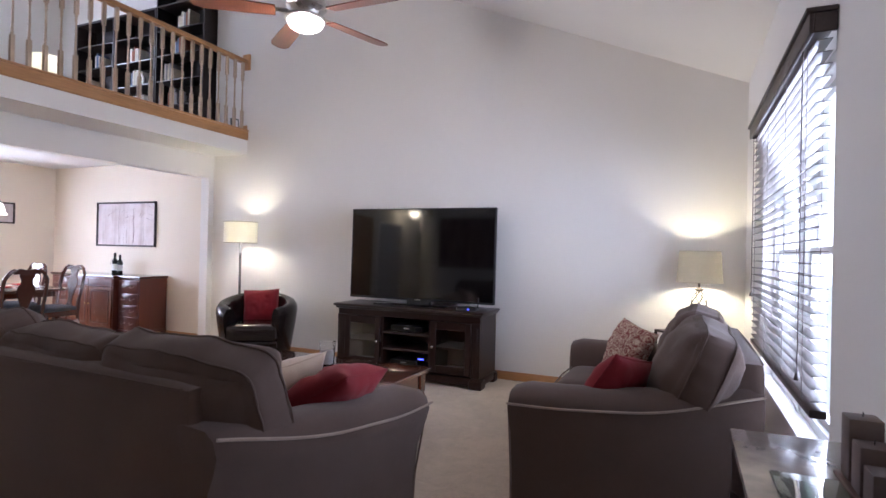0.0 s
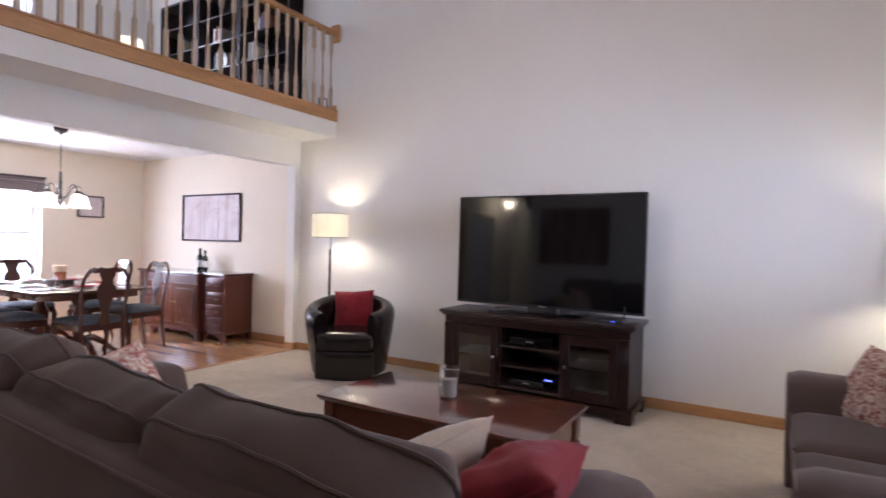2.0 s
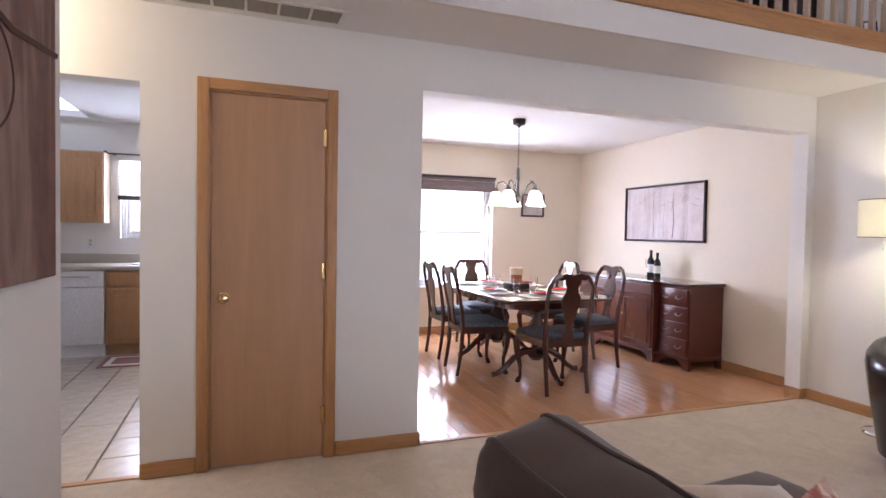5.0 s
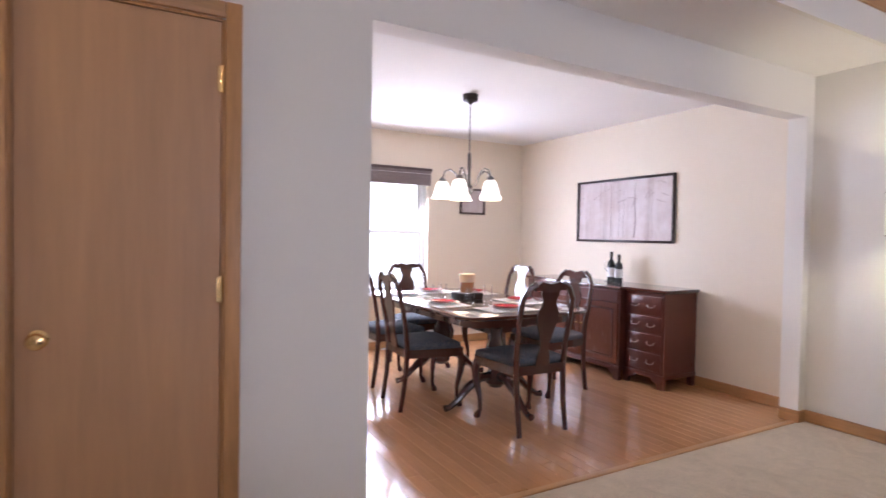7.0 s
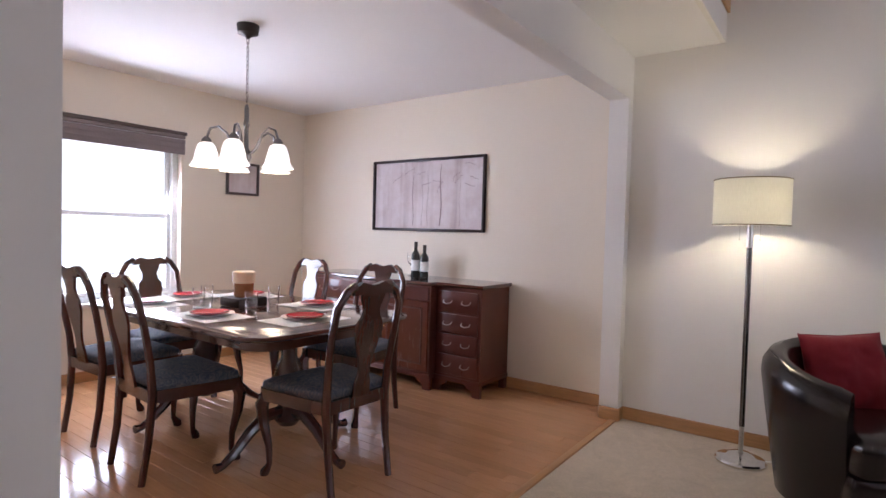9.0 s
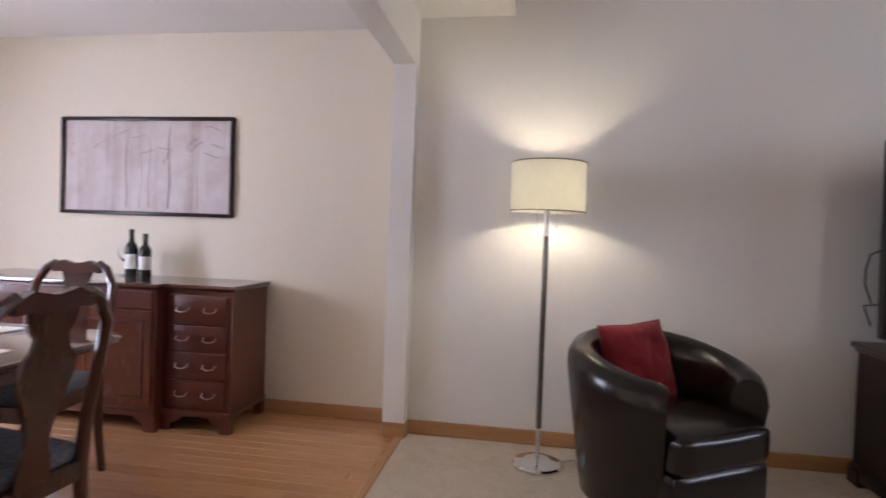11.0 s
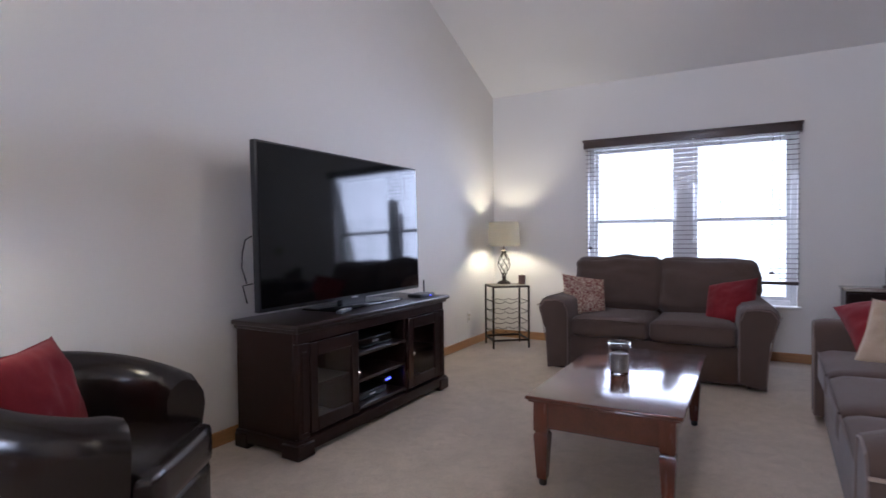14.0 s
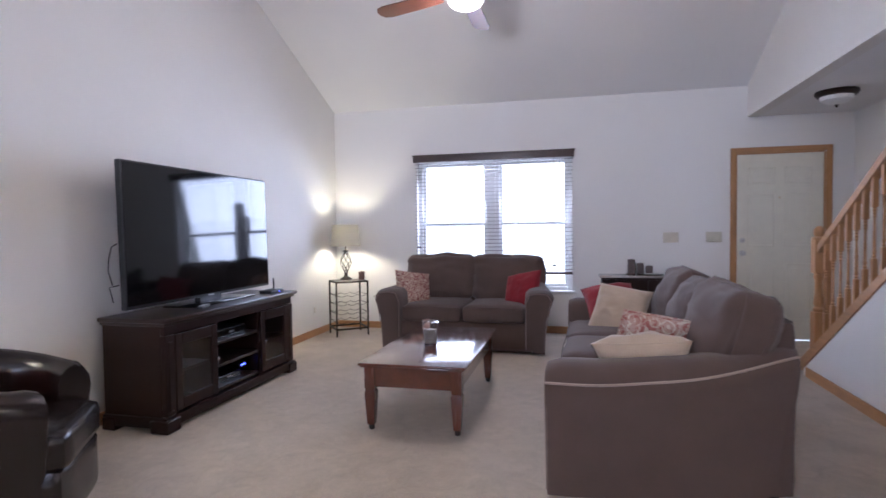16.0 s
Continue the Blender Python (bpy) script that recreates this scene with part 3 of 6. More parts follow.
def sofa(name, m, width, n, label, category):
    """An upholstered sofa with padded arms and loose back cushions; faces +y, stands at z = 0."""
    root = thing(name, m, label, category)
    d, arm = 1.10, 0.25
    half = width / 2
    part("base", bx(box((-half + 0.40, -d / 2 + 0.02, 0.02), (half - 0.40, 0.05, 0.31), 0.02, 2), (-half + 0.24, 0.045, 0.02), (half - 0.24, d / 2 - 0.05, 0.312), 0.02, 2), SOFA, root)
    bm = bmesh.new()
    soft_box(bm, (width - (0.46 if n == 2 else 0.62), 0.18, 0.80), 0.045, 8, 0.012, (0, -d / 2 + 0.10, 0.42), 0.006, width)
    back = part("back_frame", bm, SOFA, root)
    part("piping", tube(bmesh.new(), [(-half + (0.27 if n == 2 else 0.36), -d / 2 + 0.025, 0.805), (0, -d / 2 + 0.02, 0.81), (half - (0.27 if n == 2 else 0.36), -d / 2 + 0.025, 0.805)], 0.005, 6), SOFA, back)
    for s in (-1, 1):
        rings, pipe = [], []
        for i in range(19):
            t = i / 18
            y = -d / 2 + 0.02 + t * (d - 0.02)
            h = 0.630 + 0.085 * (1 - t) ** 2 + 0.012 * ease(max(0, t - 0.7) / 0.3) + 0.004 * math.sin(9 * t + width)
            splay = (0.19 if n == 2 else 0.25 if s < 0 else 0.18) * (1 - t) ** 1.6
            xi, xo = half - arm - 0.03 - splay, half - 0.085 - splay
            xt = half - splay
            k = 0.02 if i in (0, 18) else 0.0
            prof = [(xi, 0.05), (xi, h - 0.12), (xi + 0.012, h - 0.05), (xi + 0.05, h - 0.012), (xi + 0.12, h), (xt - 0.06, h - 0.006), (xt - 0.018, h - 0.035), (xt, h - 0.085), (xt - 0.016, h - 0.14), (xo + 0.022, h - 0.26), (xo + 0.004, 0.2), (xo, 0.015)]
            cx = sum(q[0] for q in prof) / len(prof)
            rings.append([(s * (q[0] + (cx - q[0]) * k * 4), y, q[1] - (k if q[1] > 0.3 else 0)) for q in prof])
            lift = ease(max(0, 1 - t / 0.5))
            zp = -0.078 + 0.034 * lift
            side = ((-0.018, -0.035), (0.0, -0.085), (-0.016, -0.14))
            a, b = (side[0], side[1]) if zp > -0.085 else (side[1], side[2])
            pipe.append((s * (xt + a[0] + (b[0] - a[0]) * (zp - a[1]) / (b[1] - a[1]) + 0.003), y + (0.004 if i == 18 else 0), h + zp))
        armob = part("arm", loft(bmesh.new(), rings), SOFA, root)
        part("piping", tube(bmesh.new(), pipe, 0.006, 6), PIPING, armob, "tan contrast piping")
        h, xo = 0.630, half - 0.085
        edge = [(xi + 0.012, 0.06), (xi + 0.012, h - 0.12), (xi + 0.05, h - 0.035), (xi + 0.12, h - 0.02), (half - 0.06, h - 0.03), (half - 0.02, h - 0.09), (half - 0.035, h - 0.15), (xo + 0.005, 0.22), (xo - 0.006, 0.04)]
        part("piping", tube(bmesh.new(), [(s * u, d / 2 + 0.001, v) for u, v in edge], 0.005, 6), PIPING_SOFT, armob)
    cw = (width - 2 * arm - 0.06) / n
    bw = (width - (0.30 if n == 2 else 0.50)) / n
    for i in range(n):
        x = cw * (i + 0.5 - n / 2)
        bm = bmesh.new()
        soft_box(bm, (cw - 0.008, 0.78, 0.17), 0.05, 9, 0.022, (x, 0.145, 0.385), 0.008, i * 3.1)
        cu = part("seat_cushion", bm, SOFA, root)
        part("piping", tube(bmesh.new(), [(x - cw / 2 + 0.02, 0.535, 0.45), (x, 0.54, 0.458), (x + cw / 2 - 0.02, 0.535, 0.45)], 0.005, 6), SOFA, cu)
        x = bw * (i + 0.5 - n / 2) + ((0.02, 0.03, 0.06)[i] if n == 3 else 0)
        hw, hh, th = bw / 2 + 0.008, 0.255, 0.12
        bm = bmesh.new()
        soft_box(bm, (2 * hw, 2 * th, 2 * hh), 0.072, 17, 0.075, (0, 0, 0), 0.022, i * 4.3 + width)
        for v in bm.verts:
            low = max(0.0, -v.co.z / hh)
            outer = (i == 0 and v.co.x < 0) or (i == n - 1 and v.co.x > 0)
            v.co.x *= 1 - ((0.34 if n == 2 else 0.2) if outer else 0.04) * low ** 1.2
            v.co.z += 0.026 * abs(v.co.x / hw) ** 8 * max(0.0, v.co.z / hh) ** 2
            v.co += v.normal * (0.008 * noise.noise(Vector((v.co.x * 11 + i, v.co.y * 9, v.co.z * 16))) + 0.010 * noise.noise(Vector((v.co.x * 4 + 3 * i, v.co.y * 3, v.co.z * 22))))
        tree = BVHTree.FromBMesh(bm)
        lines = []
        for side in (1, -1):
            line = []
            for k in range(110):
                a = 6.2832 * k / 110
                ray = Vector((math.cos(a) * hw / hh, 0, math.sin(a)))
                hit = tree.ray_cast(Vector((0, side * 0.062, 0)) + ray * 2, -ray)[0]
                if hit:
                    line.append(hit + ray.normalized() * 0.0025)
            lines.append(line)
        bc = part("back_cushion", bm, SOFA, root, "", pose(x, -0.255 if n == 2 else -0.30, (0.68, 0.688)[i] if n == 2 else (0.675, 0.632, 0.655)[i], (22 if n == 2 else 17) - 3 * (i % 2), (-1.5, 1.2, 2.0)[i % 3], (1.5, -2, 1)[i % 3]))
        for line in lines:
            part("piping", tube(bmesh.new(), line, 0.005, 6, True), SOFA, bc)
    for sx in (-1, 1):
        for sy in (-1, 1):
            fx, fy = sx * (half - (0.17 if sy > 0 else 0.34)), sy * (d / 2 - 0.13)
            part("foot", box((fx - 0.045, fy - 0.045, 0), (fx + 0.045, fy + 0.045, 0.022), 0.004), ESPRESSO, root)
    return root


SOFA_X, SOFA_Y = -2.025, 2.13
sofa("sofa", pose(SOFA_X, SOFA_Y, 0, 0, 0, -2.0), 2.61, 3, "taupe microfibre three-seat sofa with tan piping on beige carpet", "sofa")
sofa("loveseat", pose(0.17, 3.71, 0, 0, 0, 90), 1.84, 2, "taupe microfibre loveseat with tan piping below the window", "loveseat")


def pillow(m, mat, label, w=0.44, t=0.15, seed=0.0, h=None):
    bm = bmesh.new()
    cushion(bm, w, h or w, t, 26, seed)
    root = thing("scatter_cushion", m, label, "cushion")
    cover = part("cover", bm, mat, root)
    hw, hh = w / 2 * 0.965, (h or w) / 2 * 0.965
    part("seam", tube(bmesh.new(), [(-hw, 0, -hh), (0, 0, -hh * 0.935), (hw, 0, -hh), (hw * 0.935, 0, 0), (hw, 0, hh), (0, 0, hh * 0.935), (-hw, 0, hh), (-hw * 0.935, 0, 0)], 0.0045, 6, True), mat, cover)
    return root


# on the sofa
pillow(pose(-1.045, 2.30, 0.635, 60, 7, 97), RED, "red woven scatter cushion leaning on the sofa arm", 0.43, 0.15, 1.0)
pillow(pose(-1.29, 2.25, 0.60, 34, -8, 72), CREAM, "cream scatter cushion leaning on the red one", 0.42, 0.14, 2.0)
pillow(pose(-2.72, 2.20, 0.615, 28, 10, -80), FLORAL, "faded red floral scatter cushion on the sofa", 0.42, 0.13, 3.0)
pillow(pose(-2.90, 2.27, 0.60, 60, -5, -96), CREAM, "cream scatter cushion slumped against the sofa arm", 0.45, 0.15, 4.0)
# on the loveseat
pillow(pose(0.01, 4.32, 0.60, 27, -9, 128), PAISLEY, "red and tan paisley scatter cushion on the loveseat", 0.42, 0.13, 5.0)
pillow(pose(0.06, 3.13, 0.60, 32, 12, 66), RED, "red scatter cushion slumped on the loveseat", 0.42, 0.14, 6.0)


def tub_chair(m):
    """A swivel tub chair: one curved padded shell, seat cushion, apron and plinth; faces +y."""
    root = thing("tub_chair", m, "dark brown leather tub armchair on beige carpet", "armchair")
    rings = []
    n = 36
    for i in range(n + 1):
        t = i / n
        a = radians(-138 + 276 * t) - math.pi / 2
        back = math.sin(math.pi * t)
        h = 0.635 + 0.115 * min(1, max(0, (back - 0.12) / 0.88)) ** 1.15
        c, s_ = math.cos(a), math.sin(a)
        ro, ri, rb = 0.443, 0.288, 0.362
        dip = 0.02 if i in (0, n) else 0.0
        prof = [(ri + 0.015, 0.25), (ri, h - 0.10), (ri + 0.015, h - 0.04), (ri + 0.05, h - 0.008), (ri + 0.08, h), (ro - 0.03, h - 0.018), (ro - 0.004, h - 0.06), (ro, h - 0.11), (ro - 0.02, h - 0.26), (rb, 0.05)]
        rings.append([((r - (dip if j in (3, 4, 5, 6) else 0) * 0.5) * c * 0.97, (r * s_) * 0.94, z - dip * (1 if 1 < j < 8 else 0)) for j, (r, z) in enumerate(prof)])
    shell = part("shell", loft(bmesh.new(), rings), LEATHER, root)
    seam = [(0.433 * math.cos(radians(-138 + 276 * k / 24) - math.pi / 2) * 0.97, 0.433 * math.sin(radians(-138 + 276 * k / 24) - math.pi / 2) * 0.94, 0.515 + 0.115 * min(1, max(0, (math.sin(math.pi * k / 24) - 0.12) / 0.88)) ** 1.15) for k in range(25)]
    part("seam", tube(bmesh.new(), seam, 0.004, 5), LEATHER, shell)
    bm = bmesh.new()
    soft_box(bm, (0.52, 0.60, 0.17), 0.045, 8, 0.02, (0, 0.06, 0.36), 0.004)
    part("seat_cushion", bm, LEATHER, root)
    bm = bmesh.new()
    soft_box(bm, (0.53, 0.12, 0.27), 0.03, 5, 0.004, (0, 0.285, 0.155))
    part("apron", bm, LEATHER, root)
    part("inner_back", lathe(bmesh.new(), [(0.27, 0.24), (0.28, 0.3)], (0, 0, 0), 24), LEATHER, root)
    part("plinth", lathe(bmesh.new(), [(0.29, 0.0), (0.30, 0.01), (0.30, 0.06)], (0, 0, 0), 32), BLACK, root)
    return root


tub_chair(pose(-3.955, 5.035, 0, 0, 0, 212))
pillow(pose(-4.035, 5.185, 0.60, 18, 3, 213), RED, "red woven scatter cushion standing in the tub chair", 0.40, 0.13, 8.0)


# ---- living room: television side ----
def television(m):
    root = thing("television", m, "large black flat television on the dark media cabinet, switched off", "television")
    w, h = 1.63, 0.945
    part("housing", box((-w / 2, -0.012, 0), (w / 2, 0.03, h), 0.006, 2), BLACK, root)
    part("back_cover", box((-w / 2 + 0.2, 0.03, 0.06), (w / 2 - 0.2, 0.075, h - 0.2), 0.02, 2), BLACK, root)
    part("screen", box((-w / 2 + 0.012, -0.0155, 0.022), (w / 2 - 0.012, -0.012, h - 0.012)), SCREEN, root, "glossy black screen")
    part("maker_bar", box((-0.03, -0.0165, 0.006), (0.03, -0.012, 0.013)), STEEL, root)
    part("neck", box((-0.13, -0.01, -0.04), (0.13, 0.04, 0.02), 0.008), BLACK, root)
    part("base", box((-0.36, -0.16, -0.045), (0.36, 0.12, -0.03), 0.006, 2), SCREEN, root, "glossy black stand base")
    return root


television(pose(-2.105, 5.31, 0.763, -1.2, 0, 0))
tv = bpy.data.objects["television"]
part("cable", tube(bmesh.new(), [(-0.80, 0.05, 0.42), (-0.835, 0.06, 0.40), (-0.848, 0.07, 0.33), (-0.838, 0.09, 0.25), (-0.80, 0.10, 0.16)], 0.004, 6), BLACK, tv)
part("cable", tube(bmesh.new(), [(-0.80, 0.05, 0.16), (-0.845, 0.08, 0.15), (-0.80, 0.10, 0.05)], 0.004, 6), BLACK, tv)


def media_cabinet(m):
    """A wide cabinet: two glazed doors and three open shelves between; front towards -y, x from -0.8 to 0.8."""
    root = thing("media_cabinet", m, "dark espresso wooden media cabinet with two glazed doors", "media cabinet")
    w, d, h = 1.56, 0.46, 0.718
    bm = bmesh.new()
    bx(bm, (-w / 2 - 0.04, -d / 2 - 0.04, h - 0.028), (w / 2 + 0.04, d / 2, h), 0.008, 2)
    bx(bm, (-w / 2 - 0.02, -d / 2 - 0.02, h - 0.05), (w / 2 + 0.02, d / 2, h - 0.028), 0.006, 2)
    part("top", bm, ESPRESSO_TOP, root)
    part("frieze", box((-w / 2, -d / 2, h - 0.11), (w / 2, -d / 2 + 0.03, h - 0.05), 0.004), ESPRESSO, root)
    for s in (-1, 1):
        part("side_panel", box((s * w / 2, -d / 2 + 0.03, 0.09), (s * (w / 2 - 0.025), d / 2, h - 0.05), 0.003), ESPRESSO, root)
        bm = bmesh.new()
        bx(bm, (s * w / 2, -d / 2 - 0.008, 0.10), (s * (w / 2 - 0.085), -d / 2 + 0.03, h - 0.11), 0.004)
        bx(bm, (s * (w / 2 - 0.02), -d / 2 - 0.016, 0.13), (s * (w / 2 - 0.065), -d / 2 - 0.006, h - 0.15), 0.006)
        part("pilaster", bm, ESPRESSO, root)
        part("divider", box((s * 0.25, -d / 2 + 0.01, 0.10), (s * 0.275, d / 2 - 0.02, h - 0.11), 0.002), ESPRESSO, root)
        x0, x1 = 0.277, w / 2 - 0.088
        bm = bmesh.new()
        for a, b in (((x0, 0.115), (x0 + 0.06, h - 0.115)), ((x1 - 0.06, 0.115), (x1, h - 0.115)), ((x0 + 0.06, 0.115), (x1 - 0.06, 0.19)), ((x0 + 0.06, h - 0.19), (x1 - 0.06, h - 0.115))):
            bx(bm, (s * a[0], -d / 2 - 0.012, a[1]), (s * b[0], -d / 2 + 0.008, b[1]), 0.004)
        door = part("door", bm, ESPRESSO, root)
        pane = part("pane", box((s * (x0 + 0.055), -d / 2 - 0.001, 0.185), (s * (x1 - 0.055), -d / 2 + 0.002, h - 0.185)), PANE, door, "clear glass door pane")
        pane.visible_shadow = False
        part("knob", lathe(bmesh.new(), [(0.004, 0), (0.005, 0.012), (0.013, 0.02), (0.014, 0.026), (0.008, 0.032)], (0, 0, 0), 14), CHROME, door, "round chrome knob", pose(s * (x0 + 0.028), -d / 2 - 0.012, 0.36, 90))
        part("inner_shelf", box((s * 0.28, -d / 2 + 0.06, 0.33), (s * (w / 2 - 0.03), d / 2 - 0.02, 0.348)), ESPRESSO, root)
    for z in (0.115, 0.285, 0.445):
        part("shelf", box((-0.25, -d / 2 + 0.004, z), (0.25, d / 2 - 0.02, z + 0.02), 0.002), ESPRESSO_TOP, root)
    part("back_panel", box((-w / 2 + 0.02, d / 2 - 0.02, 0.09), (w / 2 - 0.02, d / 2 - 0.008, h - 0.06)), ESPRESSO, root)
    bm = bmesh.new()
    bx(bm, (-w / 2 - 0.02, -d / 2 - 0.02, 0.03), (w / 2 + 0.02, d / 2, 0.10), 0.008, 2)
    part("plinth", bm, ESPRESSO, root)
    for s in (-1, 1):
        part("foot", box((s * (w / 2 + 0.028), -d / 2 - 0.03, 0), (s * (w / 2 - 0.10), -d / 2 + 0.10, 0.085), 0.008), ESPRESSO, root)
        part("foot", box((s * (w / 2 + 0.028), d / 2 - 0.1, 0), (s * (w / 2 - 0.10), d / 2, 0.085), 0.008), ESPRESSO, root)
    return root


media_cabinet(pose(-2.115, 5.285, 0))


def set_top(name, m, size, label, category, led=None):
    root = thing(name, m, label, category)
    w, d, h = size
    part("case", box((-w / 2, -d / 2, 0.006), (w / 2, d / 2, h), 0.004), BLACK, root)
    part("front_panel", box((-w / 2 + 0.006, -d / 2 - 0.003, 0.01), (w / 2 - 0.006, -d / 2, h - 0.006)), SCREEN, root)
    part("display", box((-0.03, -d / 2 - 0.0042, h * 0.45), (0.03, -d / 2 - 0.003, h * 0.65)), LED if led else STEEL, root, "blue lit display" if led else "")
    for s in (-1, 1):
        part("foot", box((s * (w / 2 - 0.03), -0.05, 0), (s * (w / 2 - 0.05), 0.05, 0.006)), BLACK, root)
    return root


set_top("cable_box", pose(-2.13, 5.24, 0.465), (0.36, 0.25, 0.065), "black cable box on the cabinet's upper shelf", "cable box")
set_top("disc_player", pose(-2.16, 5.24, 0.135), (0.30, 0.24, 0.05), "black disc player on the cabinet's lower shelf", "disc player")
set_top("console_unit", pose(-1.97, 5.22, 0.185), (0.12, 0.18, 0.045), "small black unit with a blue light stacked on the disc player", "game console", True)
bm = bmesh.new()
bx(bm, (-0.10, -0.06, 0), (0.10, 0.06, 0.028), 0.008, 2)
router = thing("router", pose(-1.50, 5.15, 0.718), "black wireless router with one upright aerial on the media cabinet", "router")
part("case", bm, BLACK, router)
part("aerial", tube(bmesh.new(), [(0.09, 0.03, 0.02), (0.095, 0.035, 0.12)], 0.006, 8), BLACK, router)
part("light", box((0.02, -0.0615, 0.012), (0.04, -0.06, 0.016)), LED, router)
remote = thing("remote_control", pose(-2.42, 5.13, 0.718, 0, 0, 20), "black remote control lying on the media cabinet", "remote control")
part("case", box((-0.09, -0.02, 0), (0.09, 0.02, 0.018), 0.005, 2), BLACK, remote)
part("button_pad", box((-0.06, -0.014, 0.018), (0.04, 0.014, 0.0205), 0.001), STEEL, remote)


# ---- living room: coffee table ----
def coffee_table(m):
    root = thing("coffee_table", m, "cherry-stained coffee table with tapered legs on small castors", "coffee table")
    w, d, h = 1.33, 0.68, 0.43
    bm = bmesh.new()
    bx(bm, (-w / 2, -d / 2, h - 0.018), (w / 2, d / 2, h), 0.006, 3)
    bx(bm, (-w / 2 + 0.012, -d / 2 + 0.012, h - 0.03), (w / 2 - 0.012, d / 2 - 0.012, h - 0.018), 0.004, 2)
    part("tabletop", bm, CHERRY, root)
    for s in (-1, 1):
        part("apron", box((-w / 2 + 0.08, s * (d / 2 - 0.045), h - 0.155), (w / 2 - 0.08, s * (d / 2 - 0.065), h - 0.03), 0.003), CHERRY, root)
        part("apron", box((s * (w / 2 - 0.045), -d / 2 + 0.08, h - 0.155), (s * (w / 2 - 0.065), d / 2 - 0.08, h - 0.03), 0.003), CHERRY, root)
    for sx in (-1, 1):
        for sy in (-1, 1):
            x, y = sx * (w / 2 - 0.065), sy * (d / 2 - 0.065)
            ring = lambda r, z: [(x - r, y - r, z), (x + r, y - r, z), (x + r, y + r, z), (x - r, y + r, z)]
            leg = part("leg", loft(bmesh.new(), [ring(0.033, h - 0.03), ring(0.033, 0.265), ring(0.026, 0.255), ring(0.034, 0.24), ring(0.022, 0.035)]), CHERRY_V, root)
            part("castor", lathe(bmesh.new(), [(0.012, 0.0), (0.019, 0.006), (0.019, 0.028), (0.012, 0.036)], (x, y, 0), 12), IRON, leg)
    return root


coffee_table(pose(-1.955, 3.56, 0))
jar = thing("candle_jar", pose(-1.985, 3.60, 0.43), "clear glass cylinder holding a grey candle on the coffee table", "candle holder")
part("glass_cylinder", lathe(bmesh.new(), [(0.0, 0.0), (0.046, 0.0), (0.05, 0.004), (0.058, 0.165), (0.061, 0.17), (0.057, 0.171), (0.047, 0.009), (0.0, 0.009)], (0, 0, 0), 28, False), GLASS, jar, "clear glass cylinder")
part("candle", lathe(bmesh.new(), [(0.0, 0.011), (0.043, 0.011), (0.046, 0.105), (0.043, 0.11), (0.0, 0.106)], (0, 0, 0), 24, False), plain("grey_wax", (0.36, 0.32, 0.30), 0.5), jar, "smooth grey candle")
part("wick", tube(bmesh.new(), [(0, 0, 0.104), (0.001, 0, 0.12)], 0.0015, 5), BLACK, jar)


# ---- living room: lamps ----
def drum(bm, r0, r1, z0, z1, seg=40):
    """An open drum with a little thickness."""
    return lathe(bm, [(r0, z0), (r1, z1), (r1 - 0.003, z1), (r0 - 0.003, z0), (r0, z0)], (0, 0, 0), seg, False)


RIM = cloth("shade_binding", (0.26, 0.21, 0.14), 500)
fl = thing("floor_lamp", pose(-4.49, 5.31, 0), "brushed steel floor lamp with a lit cream drum shade", "floor lamp")
part("base", lathe(bmesh.new(), [(0.0, 0), (0.128, 0), (0.130, 0.012), (0.122, 0.022), (0.075, 0.032), (0.055, 0.05), (0.02, 0.055), (0.0, 0.055)], (0, 0, 0), 36, False), CHROME, fl)
part("pole", lathe(bmesh.new(), [(0.0145, 0.20), (0.0145, 1.20)], (0, 0, 0), 16), STEEL_DARK, fl, "smoked steel pole")
part("lower_sleeve", lathe(bmesh.new(), [(0.0125, 0.05), (0.0125, 0.205)], (0, 0, 0), 16), STEEL, fl)
part("upper_sleeve", lathe(bmesh.new(), [(0.0155, 1.195), (0.0155, 1.345)], (0, 0, 0), 16), STEEL, fl)
shade_ob = part("shade", drum(bmesh.new(), 0.19, 0.19, 1.318, 1.57), SHADE_CREAM, fl, "cream fabric drum shade")
for z in (1.32, 1.568):
    part("rim", tube(bmesh.new(), [(0.19 * math.cos(6.2832 * k / 40), 0.19 * math.sin(6.2832 * k / 40), z) for k in range(40)], 0.003, 6, True), RIM, shade_ob, "tan bound rim")
part("socket", lathe(bmesh.new(), [(0.016, 1.35), (0.018, 1.39)], (0, 0, 0), 14), STEEL, fl)
for s in (-1, 1):
    part("pull_chain", tube(bmesh.new(), [(s * 0.05, -0.01, 1.34), (s * 0.05, -0.01, 1.25)], 0.0015, 5), STEEL, fl)
    part("chain_ball", lathe(bmesh.new(), [(0.002, 1.235), (0.006, 1.243), (0.002, 1.251)], (s * 0.05, -0.01, 0), 8), STEEL, fl)
part("spider", tube(bmesh.new(), [(-0.188, 0, 1.36), (0.188, 0, 1.36)], 0.0025, 6), STEEL, fl)
part("cord", tube(bmesh.new(), [(0.1, 0.05, 0.012), (0.2, 0.12, 0.006), (0.26, 0.02, 0.006), (0.34, 0.05, 0.006), (0.33, 0.18, 0.006), (0.24, 0.22, 0.05), (0.22, 0.27, 0.2)], 0.004, 6), WHITE, fl, "loose pale lamp cord")


